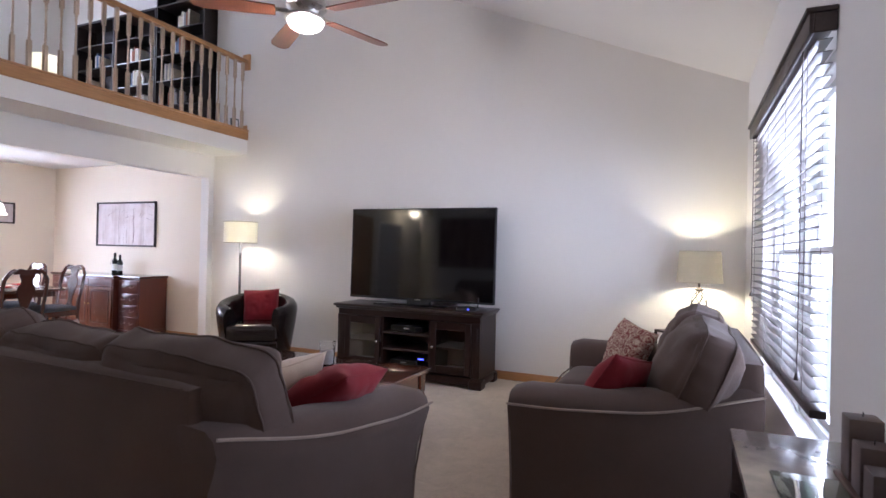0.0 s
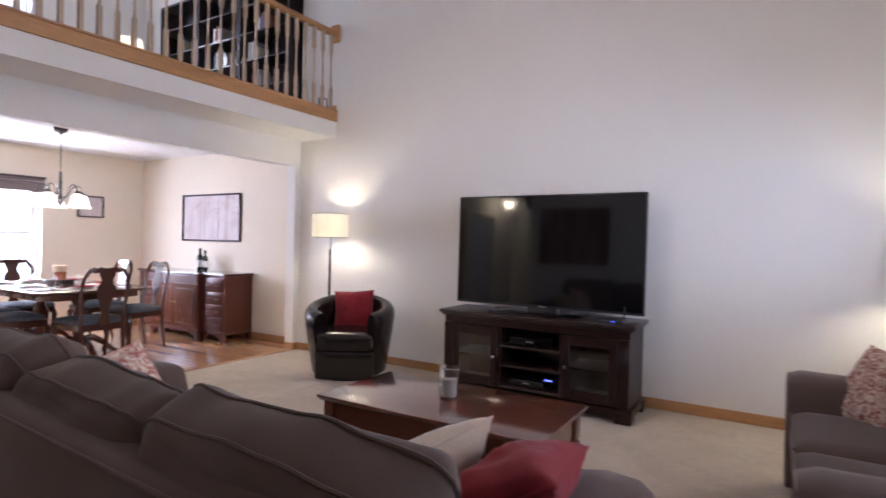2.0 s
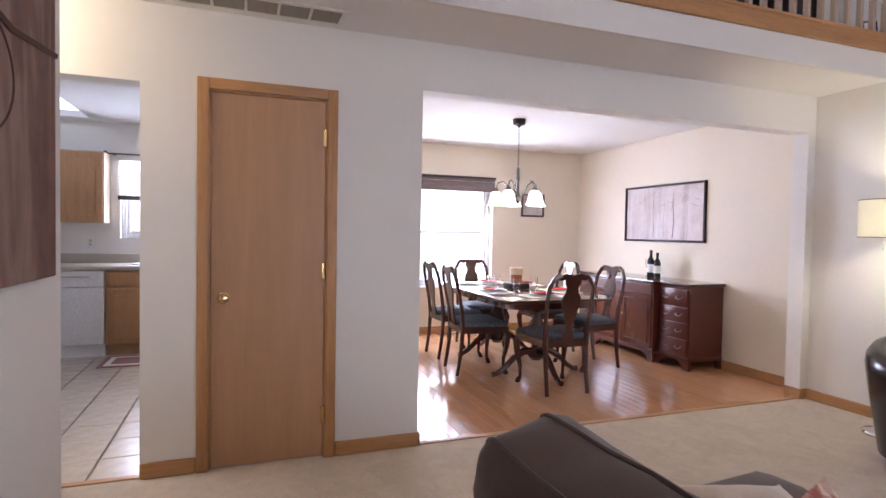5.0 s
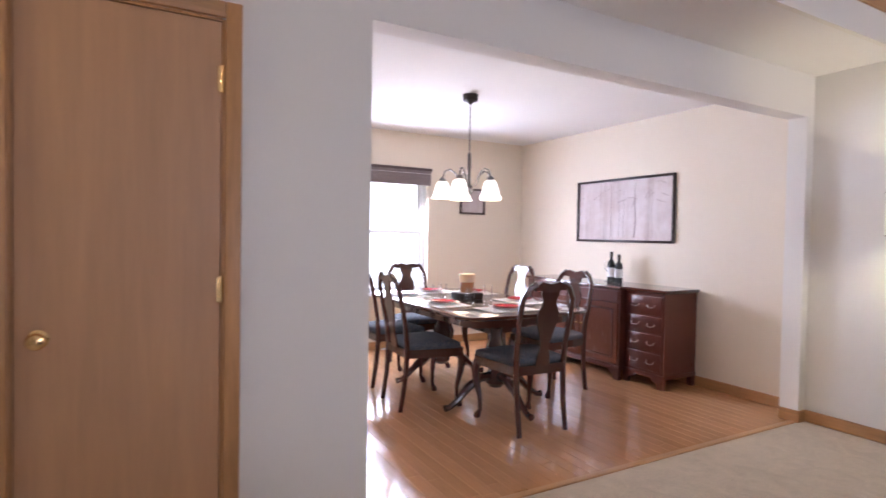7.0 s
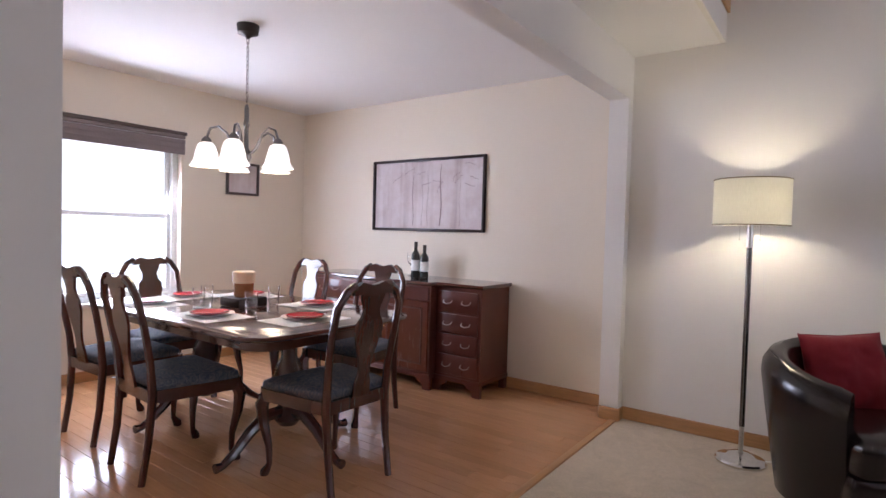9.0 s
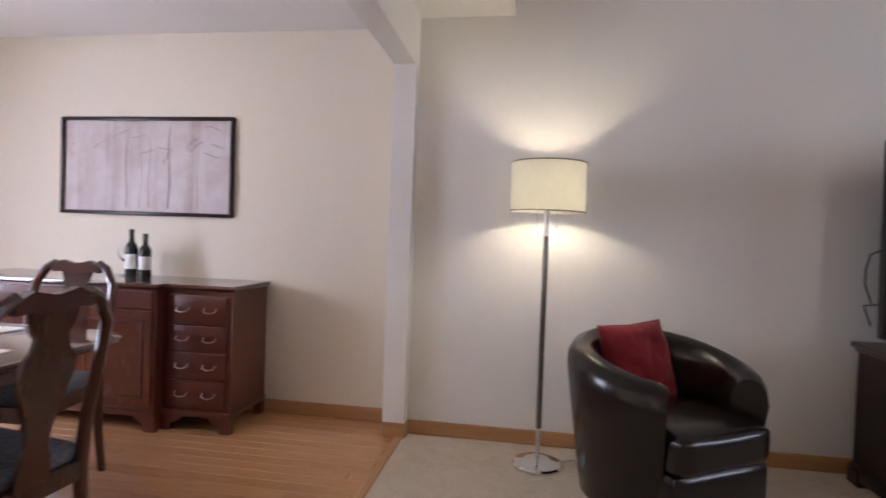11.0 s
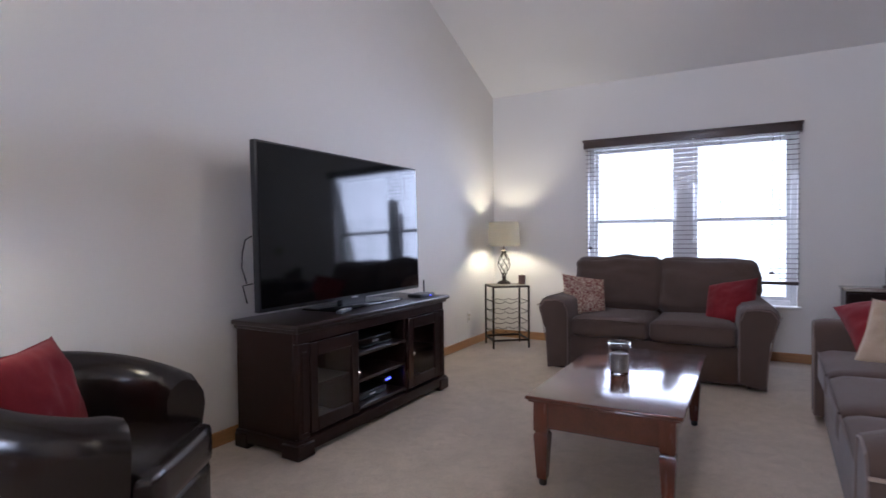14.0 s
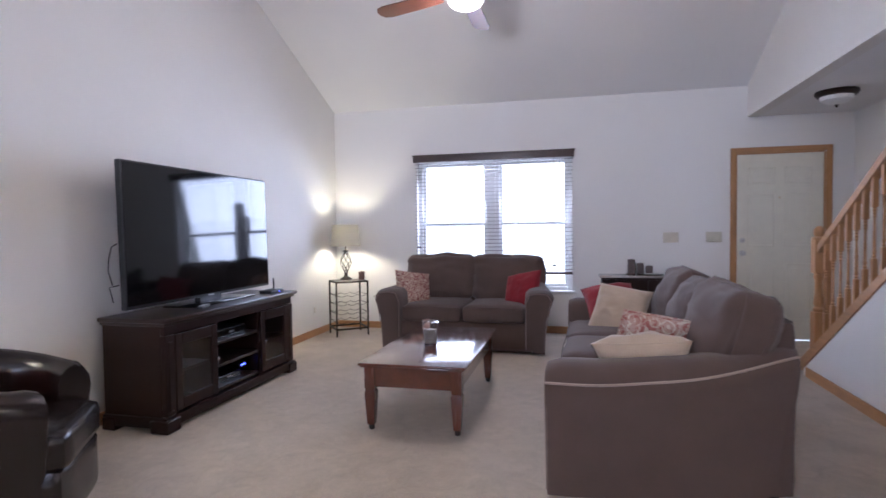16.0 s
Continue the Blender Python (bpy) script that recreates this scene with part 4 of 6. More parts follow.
def wine_table(m):
    """An iron end table with wavy wine-bottle racks; local x 0.40, y 0.34."""
    root = thing("wine_rack_table", m, "dark iron end table with wavy wire wine racks in the corner", "end table")
    a, b, h = 0.20, 0.17, 0.65
    part("tabletop", box((-a, -b, h - 0.018), (a, b, h), 0.004), IRON, root)
    part("inset", box((-a + 0.02, -b + 0.02, h), (a - 0.02, b - 0.02, h + 0.002)), plain("slate_inset", (0.16, 0.13, 0.11), 0.4), root, "brown slate inset")
    for sx in (-1, 1):
        for sy in (-1, 1):
            x, y = sx * (a - 0.01), sy * (b - 0.01)
            part("leg", box((x - 0.009, y - 0.009, 0), (x + 0.009, y + 0.009, h - 0.018), 0.002), IRON, root)
        part("stretcher", box((sx * (a - 0.018), -b + 0.02, 0.075), (sx * (a - 0.004), b - 0.02, 0.095)), IRON, root)
        part("stretcher", box((-a + 0.02, sx * (b - 0.018), 0.075), (a - 0.02, sx * (b - 0.004), 0.095)), IRON, root)
        for z in (0.17, 0.275, 0.38, 0.485):
            part("side_rail", tube(bmesh.new(), [(sx * (a - 0.01), -b + 0.015, z), (sx * (a - 0.01), b - 0.015, z)], 0.004, 6), IRON, root)
            pts = [(-a + 0.02 + (2 * a - 0.04) * k / 36, sx * (b - 0.02), z - 0.022 * abs(math.sin(math.pi * 3 * k / 36)) + 0.004) for k in range(37)]
            part("bottle_rail", tube(bmesh.new(), pts, 0.003, 6), IRON, root)
    return root


ET = pose(0.405, 5.255, 0, 0, 0, -51)
wine_table(ET)


def cage_lamp(m):
    root = thing("table_lamp", m, "bronze twisted-cage table lamp with a lit taupe shade", "table lamp")
    part("base", lathe(bmesh.new(), [(0.0, 0), (0.072, 0), (0.074, 0.012), (0.05, 0.028), (0.026, 0.038), (0.018, 0.06)], (0, 0, 0), 28), IRON, root)
    cage = part("finial", lathe(bmesh.new(), [(0.02, 0.058), (0.026, 0.07), (0.02, 0.085)], (0, 0, 0), 16), IRON, root)
    for k in range(6):
        for s in (-1, 1):
            pts = []
            for i in range(21):
                t = i / 20
                r = 0.016 + 0.05 * math.sin(math.pi * t) ** 1.2 * (0.75 + 0.5 * t)
                ang = radians(60 * k) + s * t * 2.6
                pts.append((r * math.cos(ang), r * math.sin(ang), 0.08 + 0.26 * t))
            part("cage_wire", tube(bmesh.new(), pts, 0.0032, 5), IRON, cage)
    part("collar", lathe(bmesh.new(), [(0.018, 0.335), (0.045, 0.352), (0.018, 0.36), (0.009, 0.37), (0.009, 0.43)], (0, 0, 0), 18), IRON, root)
    sh = part("shade", drum(bmesh.new(), 0.178, 0.158, 0.408, 0.668), SHADE_TAUPE, root, "taupe fabric shade")
    part("rim", tube(bmesh.new(), [(0.158 * math.cos(6.2832 * k / 40), 0.158 * math.sin(6.2832 * k / 40), 0.667) for k in range(40)], 0.003, 6, True), SHADE_TAUPE, sh)
    part("harp", tube(bmesh.new(), [(-0.157, 0, 0.655), (0.157, 0, 0.655)], 0.002, 6), STEEL, root)
    part("socket", lathe(bmesh.new(), [(0.014, 0.42), (0.016, 0.46)], (0, 0, 0), 12), STEEL, root)
    return root


cage_lamp(pose(0.49, 5.32, 0.652))
cd = thing("pillar_candle", pose(0.50, 5.12, 0.652), "short brown pillar candle on the end table", "candle")
part("wax", lathe(bmesh.new(), [(0.0, 0), (0.036, 0), (0.037, 0.004), (0.037, 0.092), (0.033, 0.098), (0.0, 0.094)], (0, 0, 0), 24, False), WAX_DARK, cd)
part("wick", tube(bmesh.new(), [(0, 0, 0.093), (0.001, 0, 0.106)], 0.0015, 5), BLACK, cd)


def ceiling_fan(m):
    """Five blades round a motor with a lit glass bowl, hung on a rod from the slope."""
    root = thing("ceiling_fan", m, "five-blade walnut ceiling fan with a lit glass bowl, at rest", "ceiling fan")
    top = roof(-2.02)
    part("canopy", lathe(bmesh.new(), [(0.05, top - 0.12), (0.075, top - 0.06), (0.08, top + 0.02)], (0, 0, 0), 24), STEEL, root)
    part("rod", lathe(bmesh.new(), [(0.013, 3.0), (0.013, top - 0.08)], (0, 0, 0), 12), STEEL, root)
    part("motor", lathe(bmesh.new(), [(0.03, 3.03), (0.06, 3.02), (0.12, 2.985), (0.14, 2.94), (0.14, 2.90), (0.11, 2.87), (0.10, 2.845), (0.135, 2.838), (0.138, 2.82), (0.12, 2.815)], (0, 0, 0), 32), STEEL, root, "brushed nickel motor housing")
    part("light_bowl", lathe(bmesh.new(), [(0.125, 2.818), (0.122, 2.80), (0.105, 2.775), (0.07, 2.757), (0.03, 2.75), (0.004, 2.748)], (0, 0, 0), 32), FROSTED, root, "lit frosted glass bowl").visible_shadow = False
    for k in range(5):
        rot = pose(0, 0, 2.87, 0, 0, 0.5 + 72.3 * k)
        bm = bmesh.new()
        out = [(0.20, -0.055), (0.40, -0.066), (0.66, -0.070), (0.715, -0.055), (0.735, -0.02), (0.735, 0.02), (0.715, 0.055), (0.66, 0.070), (0.40, 0.066), (0.20, 0.055)]
        prism(bm, out, -0.004, 0.004, "z")
        blade = part("blade", bm, wood("walnut_blade", (0.16, 0.055, 0.03), 0.3, (1.2, 14, 14), 0.3) if k == 0 else bpy.data.materials["walnut_blade"], root, "", rot @ pose(0, 0, 0, 11, 0, 0))
        bm = bmesh.new()
        prism(bm, [(0.09, -0.018), (0.20, -0.02), (0.27, -0.035), (0.29, 0), (0.27, 0.035), (0.20, 0.02), (0.09, 0.018)], 0.005, 0.011, "z")
        part("blade_arm", bm, STEEL, blade)
    return root


ceiling_fan(pose(-2.02, 3.31, 0))


# ---- living room: console by the entry ----
def console(m):
    root = thing("console_cabinet", m, "narrow dark wooden console with a pale top by the entry", "console table")
    y0, y1, h = 1.32, 2.31, 0.715
    x0, x1 = 0.525, 0.832
    part("top", box((x0 - 0.01, y0 - 0.01, h - 0.022), (x1, y1 + 0.01, h), 0.005, 2), plain("greige_top", (0.30, 0.26, 0.235), 0.22, 0, 18, 0.15, Coat_Weight=0.4), root, "pale greige glossy top")
    part("body", box((x0 + 0.01, y0 + 0.005, 0.10), (x1 - 0.004, y1 - 0.005, h - 0.022), 0.004), ESPRESSO, root)
    for k in range(2):
        ya, yb = y0 + 0.02 + k * 0.48, y0 + 0.49 + k * 0.48
        dr = part("drawer", box((x0 - 0.002, ya, h - 0.20), (x0 + 0.012, yb, h - 0.04), 0.004), ESPRESSO, root)
        part("knob", lathe(bmesh.new(), [(0.004, 0), (0.012, 0.015), (0.008, 0.022)], (0, 0, 0), 12), IRON, dr, "", pose(x0 - 0.002, (ya + yb) / 2, h - 0.12, 0, -90, 0))
        part("door", box((x0 - 0.002, ya, 0.12), (x0 + 0.012, yb, h - 0.22), 0.004), ESPRESSO, root)
    for x in (x0 + 0.03, x1 - 0.03):
        for y in (y0 + 0.03, y1 - 0.03):
            part("leg", box((x - 0.02, y - 0.02, 0), (x + 0.02, y + 0.02, 0.10), 0.003), ESPRESSO, root)
    return root


console(pose(0, 0, 0))
tray = whole("candle_tray", box((0.735, 1.66, 0.715), (0.83, 2.02, 0.727), 0.004), WAX_DARK, Matrix(), "brown wooden tray under three candles on the console", "tray")
for y, h in ((1.965, 0.155), (1.87, 0.115), (1.775, 0.085)):
    c = thing("square_candle", pose(0.783, y, 0.727), "square brown pillar candle on a tray", "candle", "candles on the console")
    part("wax", box((-0.036, -0.036, 0), (0.036, 0.036, h), 0.004, 2), plain("taupe_wax", (0.12, 0.085, 0.075), 0.5) if h > 0.15 else bpy.data.materials["taupe_wax"], c)
    part("wick", tube(bmesh.new(), [(0, 0, h), (0.001, 0, h + 0.012)], 0.0015, 5), BLACK, c)
dish = thing("glass_dish", pose(0.655, 1.76, 0.716), "clear green-tinged glass dish with a metal bar on the console", "glass dish")
part("plate", box((-0.075, -0.17, 0), (0.075, 0.17, 0.012), 0.004, 2), glass_mat("sea_glass", (0.75, 0.88, 0.80), 0.02), dish)
part("metal_bar", tube(bmesh.new(), [(-0.05, -0.10, 0.018), (-0.03, 0.09, 0.018)], 0.006, 8), CHROME, dish, "polished metal bar")

# ---- the big window and its blind ----
def double_hung(root, xin, xout, y0, y1, z0, z1, t=0.05):
    """Frame, two sashes and panes of one double-hung unit, under a window."""
    s = 1 if xout > xin else -1
    xm = (xin + xout) / 2
    bm = bmesh.new()
    for a, b in (((y0, z0), (y0 + t, z1)), ((y1 - t, z0), (y1, z1)), ((y0 + t, z0), (y1 - t, z0 + t)), ((y0 + t, z1 - t), (y1 - t, z1))):
        bx(bm, (xm - 0.045, a[0], a[1]), (xm + 0.045, b[0], b[1]), 0.003)
    fr = part("window_frame", bm, VINYL, root)
    zm = (z0 + z1) / 2
    for lo, hi, off in ((z0 + t, zm + 0.02, -0.012), (zm - 0.02, z1 - t, 0.016)):
        bm = bmesh.new()
        x = xm + s * off
        q = 0.035
        for a, b in (((y0 + t, lo), (y0 + t + q, hi)), ((y1 - t - q, lo), (y1 - t, hi)), ((y0 + t + q, lo), (y1 - t - q, lo + q)), ((y0 + t + q, hi - q), (y1 - t - q, hi))):
            bx(bm, (x - 0.013, a[0], a[1]), (x + 0.013, b[0], b[1]), 0.003)
        part("sash", bm, VINYL, fr)
        p = part("pane", box((x - 0.002, y0 + t + q - 0.004, lo + q - 0.004), (x + 0.002, y1 - t - q + 0.004, hi - q + 0.004)), PANE, fr, "clear glass pane")
        p.visible_shadow = False
    return fr


window_1 = tagged(new("window_1"), "wide white double-hung twin window, daylight outside", "window", kind="structure")
y0, y1, z0, z1 = WIN
ymid = (y0 + y1) / 2
double_hung(window_1, XE + 0.06, XE + 0.16, y0, ymid - 0.03, z0, z1)
double_hung(window_1, XE + 0.06, XE + 0.16, ymid + 0.03, y1, z0, z1)
part("mullion", box((XE + 0.055, ymid - 0.03, z0), (XE + 0.158, ymid + 0.03, z1)), VINYL, window_1)
part("window_sill", box((XE - 0.02, y0 - 0.03, z0 - 0.02), (XE + 0.07, y1 + 0.03, z0 + 0.006), 0.004), WHITE, window_1)

blind = thing("window_blind", pose(0, 0, 0), "dark walnut slatted blind, slats open, lowered most of the way", "window blind")
bm = bmesh.new()
bx(bm, (XE - 0.088, y0 - 0.026, 2.075), (XE - 0.072, y1 + 0.026, 2.158), 0.005, 2)
bx(bm, (XE - 0.100, y0 - 0.038, 2.146), (XE - 0.002, y1 + 0.038, 2.164), 0.005, 2)
for ya in (y0 - 0.026, y1 + 0.011):
    bx(bm, (XE - 0.073, ya, 2.077), (XE - 0.002, ya + 0.015, 2.147), 0.003)
part("valance", bm, VALANCE, blind, "dark walnut valance")
part("headrail", box((XE - 0.066, y0 - 0.012, 2.10), (XE - 0.006, y1 + 0.012, 2.144)), VALANCE, blind)
slat_mesh = mesh_of("slat", box((-0.0245, y0 - 0.008, -0.0016), (0.0245, y1 + 0.008, 0.0016), 0.001), BLIND, False)
for k in range(30):
    again("slat", slat_mesh, blind, pose(XE - 0.036, 0, 0.765 + k * 0.0445, 0, -3, 0))
part("bottom_rail", box((XE - 0.063, y0 - 0.008, 0.705), (XE - 0.009, y1 + 0.008, 0.735), 0.005, 2), VALANCE, blind)
for y in (y0 + 0.14, y0 + 0.62, ymid + 0.27, y1 - 0.14):
    for x in (XE - 0.0625, XE - 0.0095):
        part("ladder_cord", tube(bmesh.new(), [(x, y, 0.72), (x, y, 2.08)], 0.0013, 5), VALANCE, blind)
for y, low in ((y0 + 0.20, 0.83), (y1 - 0.04, 1.05)):
    cord = part("pull_cord", tube(bmesh.new(), [(XE - 0.068, y, 2.09), (XE - 0.068, y, low + 0.08), (XE - 0.068, y + 0.012, low + 0.04), (XE - 0.068, y, low)], 0.0025, 6), VALANCE, blind)
    for k in (-1, 0, 1):
        part("tassel", lathe(bmesh.new(), [(0.003, 0.03), (0.006, 0.02), (0.010, 0.0)], (XE - 0.068 + 0.004 * k, y + 0.014 * k, low - 0.03), 10), VALANCE, cord)


# ---- doors ----
def casing(root, x0, x1, ya, yb, top, w=0.057, mat=OAK, mat2=OAK_Y):
    for s, y in ((-1, ya), (1, yb)):
        part("casing", box((x0, y, 0), (x1, y + s * w, top + w), 0.005, 2), mat, root)
    part("casing", box((x0, ya, top), (x1, yb, top + w), 0.005, 2), mat2, root)


def knob_set(parent, x, y, z, s, mat):
    prof = [(0.028, 0), (0.03, 0.004), (0.026, 0.008), (0.011, 0.012), (0.011, 0.028), (0.022, 0.036), (0.027, 0.048), (0.022, 0.060), (0.008, 0.065)]
    return part("knob", lathe(bmesh.new(), prof, (0, 0, 0), 20), mat, parent, "", pose(x, y, z, 0, 90 * s, 0))


door_1 = tagged(new("door_1"), "closed flat honey oak closet door with a brass knob", "door", kind="structure")
casing(door_1, XW - 0.002, XW + 0.018, 1.098, 1.714, 2.035)
part("jamb", bx(bx(bx(bmesh.new(), (XW - 0.13, 1.094, 0), (XW, 1.106, 2.03)), (XW - 0.13, 1.706, 0), (XW, 1.718, 2.03)), (XW - 0.13, 1.106, 2.025), (XW, 1.706, 2.04)), OAK, door_1)
leaf = part("leaf", box((XW - 0.038, 1.109, 0.012), (XW - 0.003, 1.703, 2.022), 0.002), OAK_DOOR, door_1)
knob_set(leaf, XW - 0.003, 1.172, 0.93, 1, BRASS)
for z in (0.25, 1.07, 1.82):
    h = part("hinge", box((XW - 0.006, 1.690, z - 0.045), (XW + 0.003, 1.722, z + 0.045), 0.001), BRASS, leaf, "brass hinge")
    part("hinge_pin", lathe(bmesh.new(), [(0.006, -0.048), (0.006, 0.048)], (XW + 0.004, 1.706, z), 10), BRASS, h)

door_2 = tagged(new("door_2"), "closed white six-panel entry door in an oak frame", "door", kind="structure")
casing(door_2, XE - 0.018, XE + 0.002, 0.0, 0.87, 2.04)
part("jamb", bx(bx(bx(bmesh.new(), (XE, -0.002, 0), (XE + 0.15, 0.012, 2.03)), (XE, 0.858, 0), (XE + 0.15, 0.872, 2.03)), (XE, 0.012, 2.025), (XE + 0.15, 0.858, 2.042)), OAK, door_2)
leaf = part("leaf", box((XE + 0.012, 0.014, 0.012), (XE + 0.056, 0.856, 2.023), 0.002), plain("cream_enamel", (0.72, 0.68, 0.56), 0.4, 0, 8, 0.03), door_2, "cream-white painted leaf")
for ya, yb in ((0.12, 0.39), (0.48, 0.75)):
    for za, zb in ((0.22, 0.84), (1.02, 1.60), (1.70, 1.88)):
        bm = bmesh.new()
        for a, b in (((ya, za), (ya + 0.02, zb)), ((yb - 0.02, za), (yb, zb)), ((ya + 0.02, za), (yb - 0.02, za + 0.02)), ((ya + 0.02, zb - 0.02), (yb - 0.02, zb))):
            bx(bm, (XE + 0.003, a[0], a[1]), (XE + 0.0125, b[0], b[1]), 0.004)
        bx(bm, (XE + 0.006, ya + 0.05, za + 0.05), (XE + 0.0125, yb - 0.05, zb - 0.05), 0.005)
        part("panel", bm, bpy.data.materials["cream_enamel"], leaf)
knob_set(leaf, XE + 0.012, 0.80, 0.95, -1, STEEL)
part("deadbolt", lathe(bmesh.new(), [(0.028, 0), (0.028, 0.008), (0.012, 0.012), (0.012, 0.022)], (0, 0, 0), 16), STEEL, leaf, "", pose(XE + 0.012, 0.80, 1.09, 0, -90, 0))
part("peephole", lathe(bmesh.new(), [(0.009, 0), (0.006, 0.004)], (0, 0, 0), 12), BRASS, leaf, "", pose(XE + 0.012, 0.435, 1.55, 0, -90, 0))


def switch_plate(m, gangs):
    root = thing("light_switch", m, "ivory light switch plate on the painted wall", "light switch")
    w = 0.046 * gangs + 0.024
    part("plate", box((-w / 2, -0.057, 0), (w / 2, 0.057, 0.006), 0.003, 2), PLATE, root)
    for g in range(gangs):
        part("toggle", box((-w / 2 + 0.012 + 0.046 * g + 0.018, -0.012, 0.006), (-w / 2 + 0.012 + 0.046 * g + 0.028, 0.012, 0.014), 0.002), PLATE, root)
    return root


switch_plate(pose(XE, 1.537, 1.128, 90, 0, -90), 3)
switch_plate(pose(XE, 1.089, 1.13, 90, 0, -90), 3)


def outlet(m):
    root = thing("wall_outlet", m, "white double wall outlet near the baseboard", "outlet")
    part("plate", box((-0.036, -0.057, 0), (0.036, 0.057, 0.006), 0.003, 2), WHITE, root)
    for y in (-0.02, 0.02):
        part("socket", box((-0.016, y - 0.014, 0.006), (0.016, y + 0.014, 0.009), 0.004), PLATE, root)
    return root


outlet(pose(0.18, YN, 0.31, 90, 0, 0))

# ---- stairs ----
stairs = tagged(new("stairs"), "oak-railed staircase with carpeted steps", "stairs", kind="structure")
for k in range(14):
    x1 = -0.60 - 0.28 * k
    z = 0.19 * (k + 1)
    part("step", box((x1 - 0.30, YH + 0.001, max(0, z - 0.35)), (x1, YS - 0.111, z), 0.012, 2), CARPET, stairs)
bm = bmesh.new()
prism(bm, [(-0.62, 0.03), (-0.62, 0.13), (-2.2, tread(-2.2) + 0.05), (-2.2, tread(-2.2) - 0.02)], YS - 0.115, YS + 0.012, "y")
part("stringer_cap", bm, OAK_X, stairs)


def turned_profile(h, r=0.017):
    """Square block, ring turnings, slim waist, rings, square block: (radius, height share) pairs."""
    rings = [(r, 0.0)]
    for t, k in ((0.28, 1.0), (0.29, 0.55), (0.305, 0.9), (0.32, 0.5), (0.335, 0.82), (0.36, 0.6), (0.48, 0.62), (0.60, 0.5), (0.64, 0.5), (0.65, 0.85), (0.665, 0.5), (0.68, 0.85), (0.695, 0.5), (0.71, 0.9), (0.72, 0.6), (0.735, 1.0), (1.0, 1.0)):
        rings.append((r * k, t))
    return [(a, t * h) for a, t in rings]


def baluster_mesh(h, mat):
    bm = bmesh.new()
    lathe(bm, [(a, z) for a, z in turned_profile(h, 0.0165) if 0.27 * h < z < 0.74 * h], (0, 0, 0), 8)
    bx(bm, (-0.0165, -0.0165, 0), (0.0165, 0.0165, 0.285 * h), 0.002)
    bx(bm, (-0.0165, -0.0165, 0.73 * h), (0.0165, 0.0165, h), 0.002)
    return mesh_of("baluster", bm, mat)


newel = part("newel_post", lathe(bx(bx(bmesh.new(), (-0.042, -0.042, 0), (0.042, 0.042, 0.55), 0.004), (-0.042, -0.042, 0.86), (0.042, 0.042, 1.13), 0.004), [(0.034, 0.55), (0.04, 0.57), (0.028, 0.59), (0.036, 0.62), (0.026, 0.70), (0.026, 0.80), (0.038, 0.83), (0.03, 0.86)], (0, 0, 0), 14), OAK, stairs, "", pose(-0.79, YS - 0.05, 0))
part("newel_cap", lathe(bmesh.new(), [(0.05, 1.13), (0.052, 1.145), (0.03, 1.155), (0.04, 1.18), (0.038, 1.21), (0.018, 1.235), (0.003, 1.24)], (0, 0, 0), 16), OAK, newel)
rail_pts = [(-0.80, 1.04), (-2.25, 1.04 + 0.66 * 1.45)]
part("handrail", prism(bmesh.new(), [(rail_pts[0][0], rail_pts[0][1] - 0.035), (rail_pts[0][0], rail_pts[0][1] + 0.03), (rail_pts[1][0], rail_pts[1][1] + 0.03), (rail_pts[1][0], rail_pts[1][1] - 0.035)], YS - 0.08, YS - 0.022, "y"), OAK_X, stairs)
stair_bal = baluster_mesh(0.80, OAK)
for k in range(12):
    x = -0.93 - 0.115 * k
    again("baluster", stair_bal, stairs, pose(x, YS - 0.05, tread(x) + 0.06) @ Matrix.Diagonal((1, 1, (1.02 + 0.66 * (-0.80 - x) - tread(x) - 0.06) / 0.80, 1)))

# ---- loft railing ----
rail = tagged(new("loft_railing"), "oak loft railing with turned balusters", "railing", kind="structure")
part("nosing", box((XL - 0.13, 2.21, 2.722), (XL + 0.03, YN - 0.001, 2.742), 0.006, 2), OAK_Y, rail)
part("skirt_board", box((XL + 0.001, 2.21, 2.615), (XL + 0.018, YN - 0.001, 2.722), 0.004), OAK_Y, rail)
bm = bmesh.new()
prism(bm, [(XL - 0.065, 3.575), (XL - 0.065, 3.60), (XL - 0.055, 3.63), (XL - 0.025, 3.635), (XL, 3.625), (XL + 0.008, 3.60), (XL + 0.004, 3.575)], 2.21, YN - 0.02, "y")
part("handrail", bm, OAK_Y, rail)
part("rosette", box((XL - 0.085, YN - 0.025, 3.50), (XL + 0.03, YN - 0.001, 3.70), 0.006, 2), OAK, rail)
loft_bal = baluster_mesh(0.833, OAK_PALE)
for k in range(26):
    again("baluster", loft_bal, rail, pose(XL - 0.03, 5.525 - 0.128 * k, 2.742))


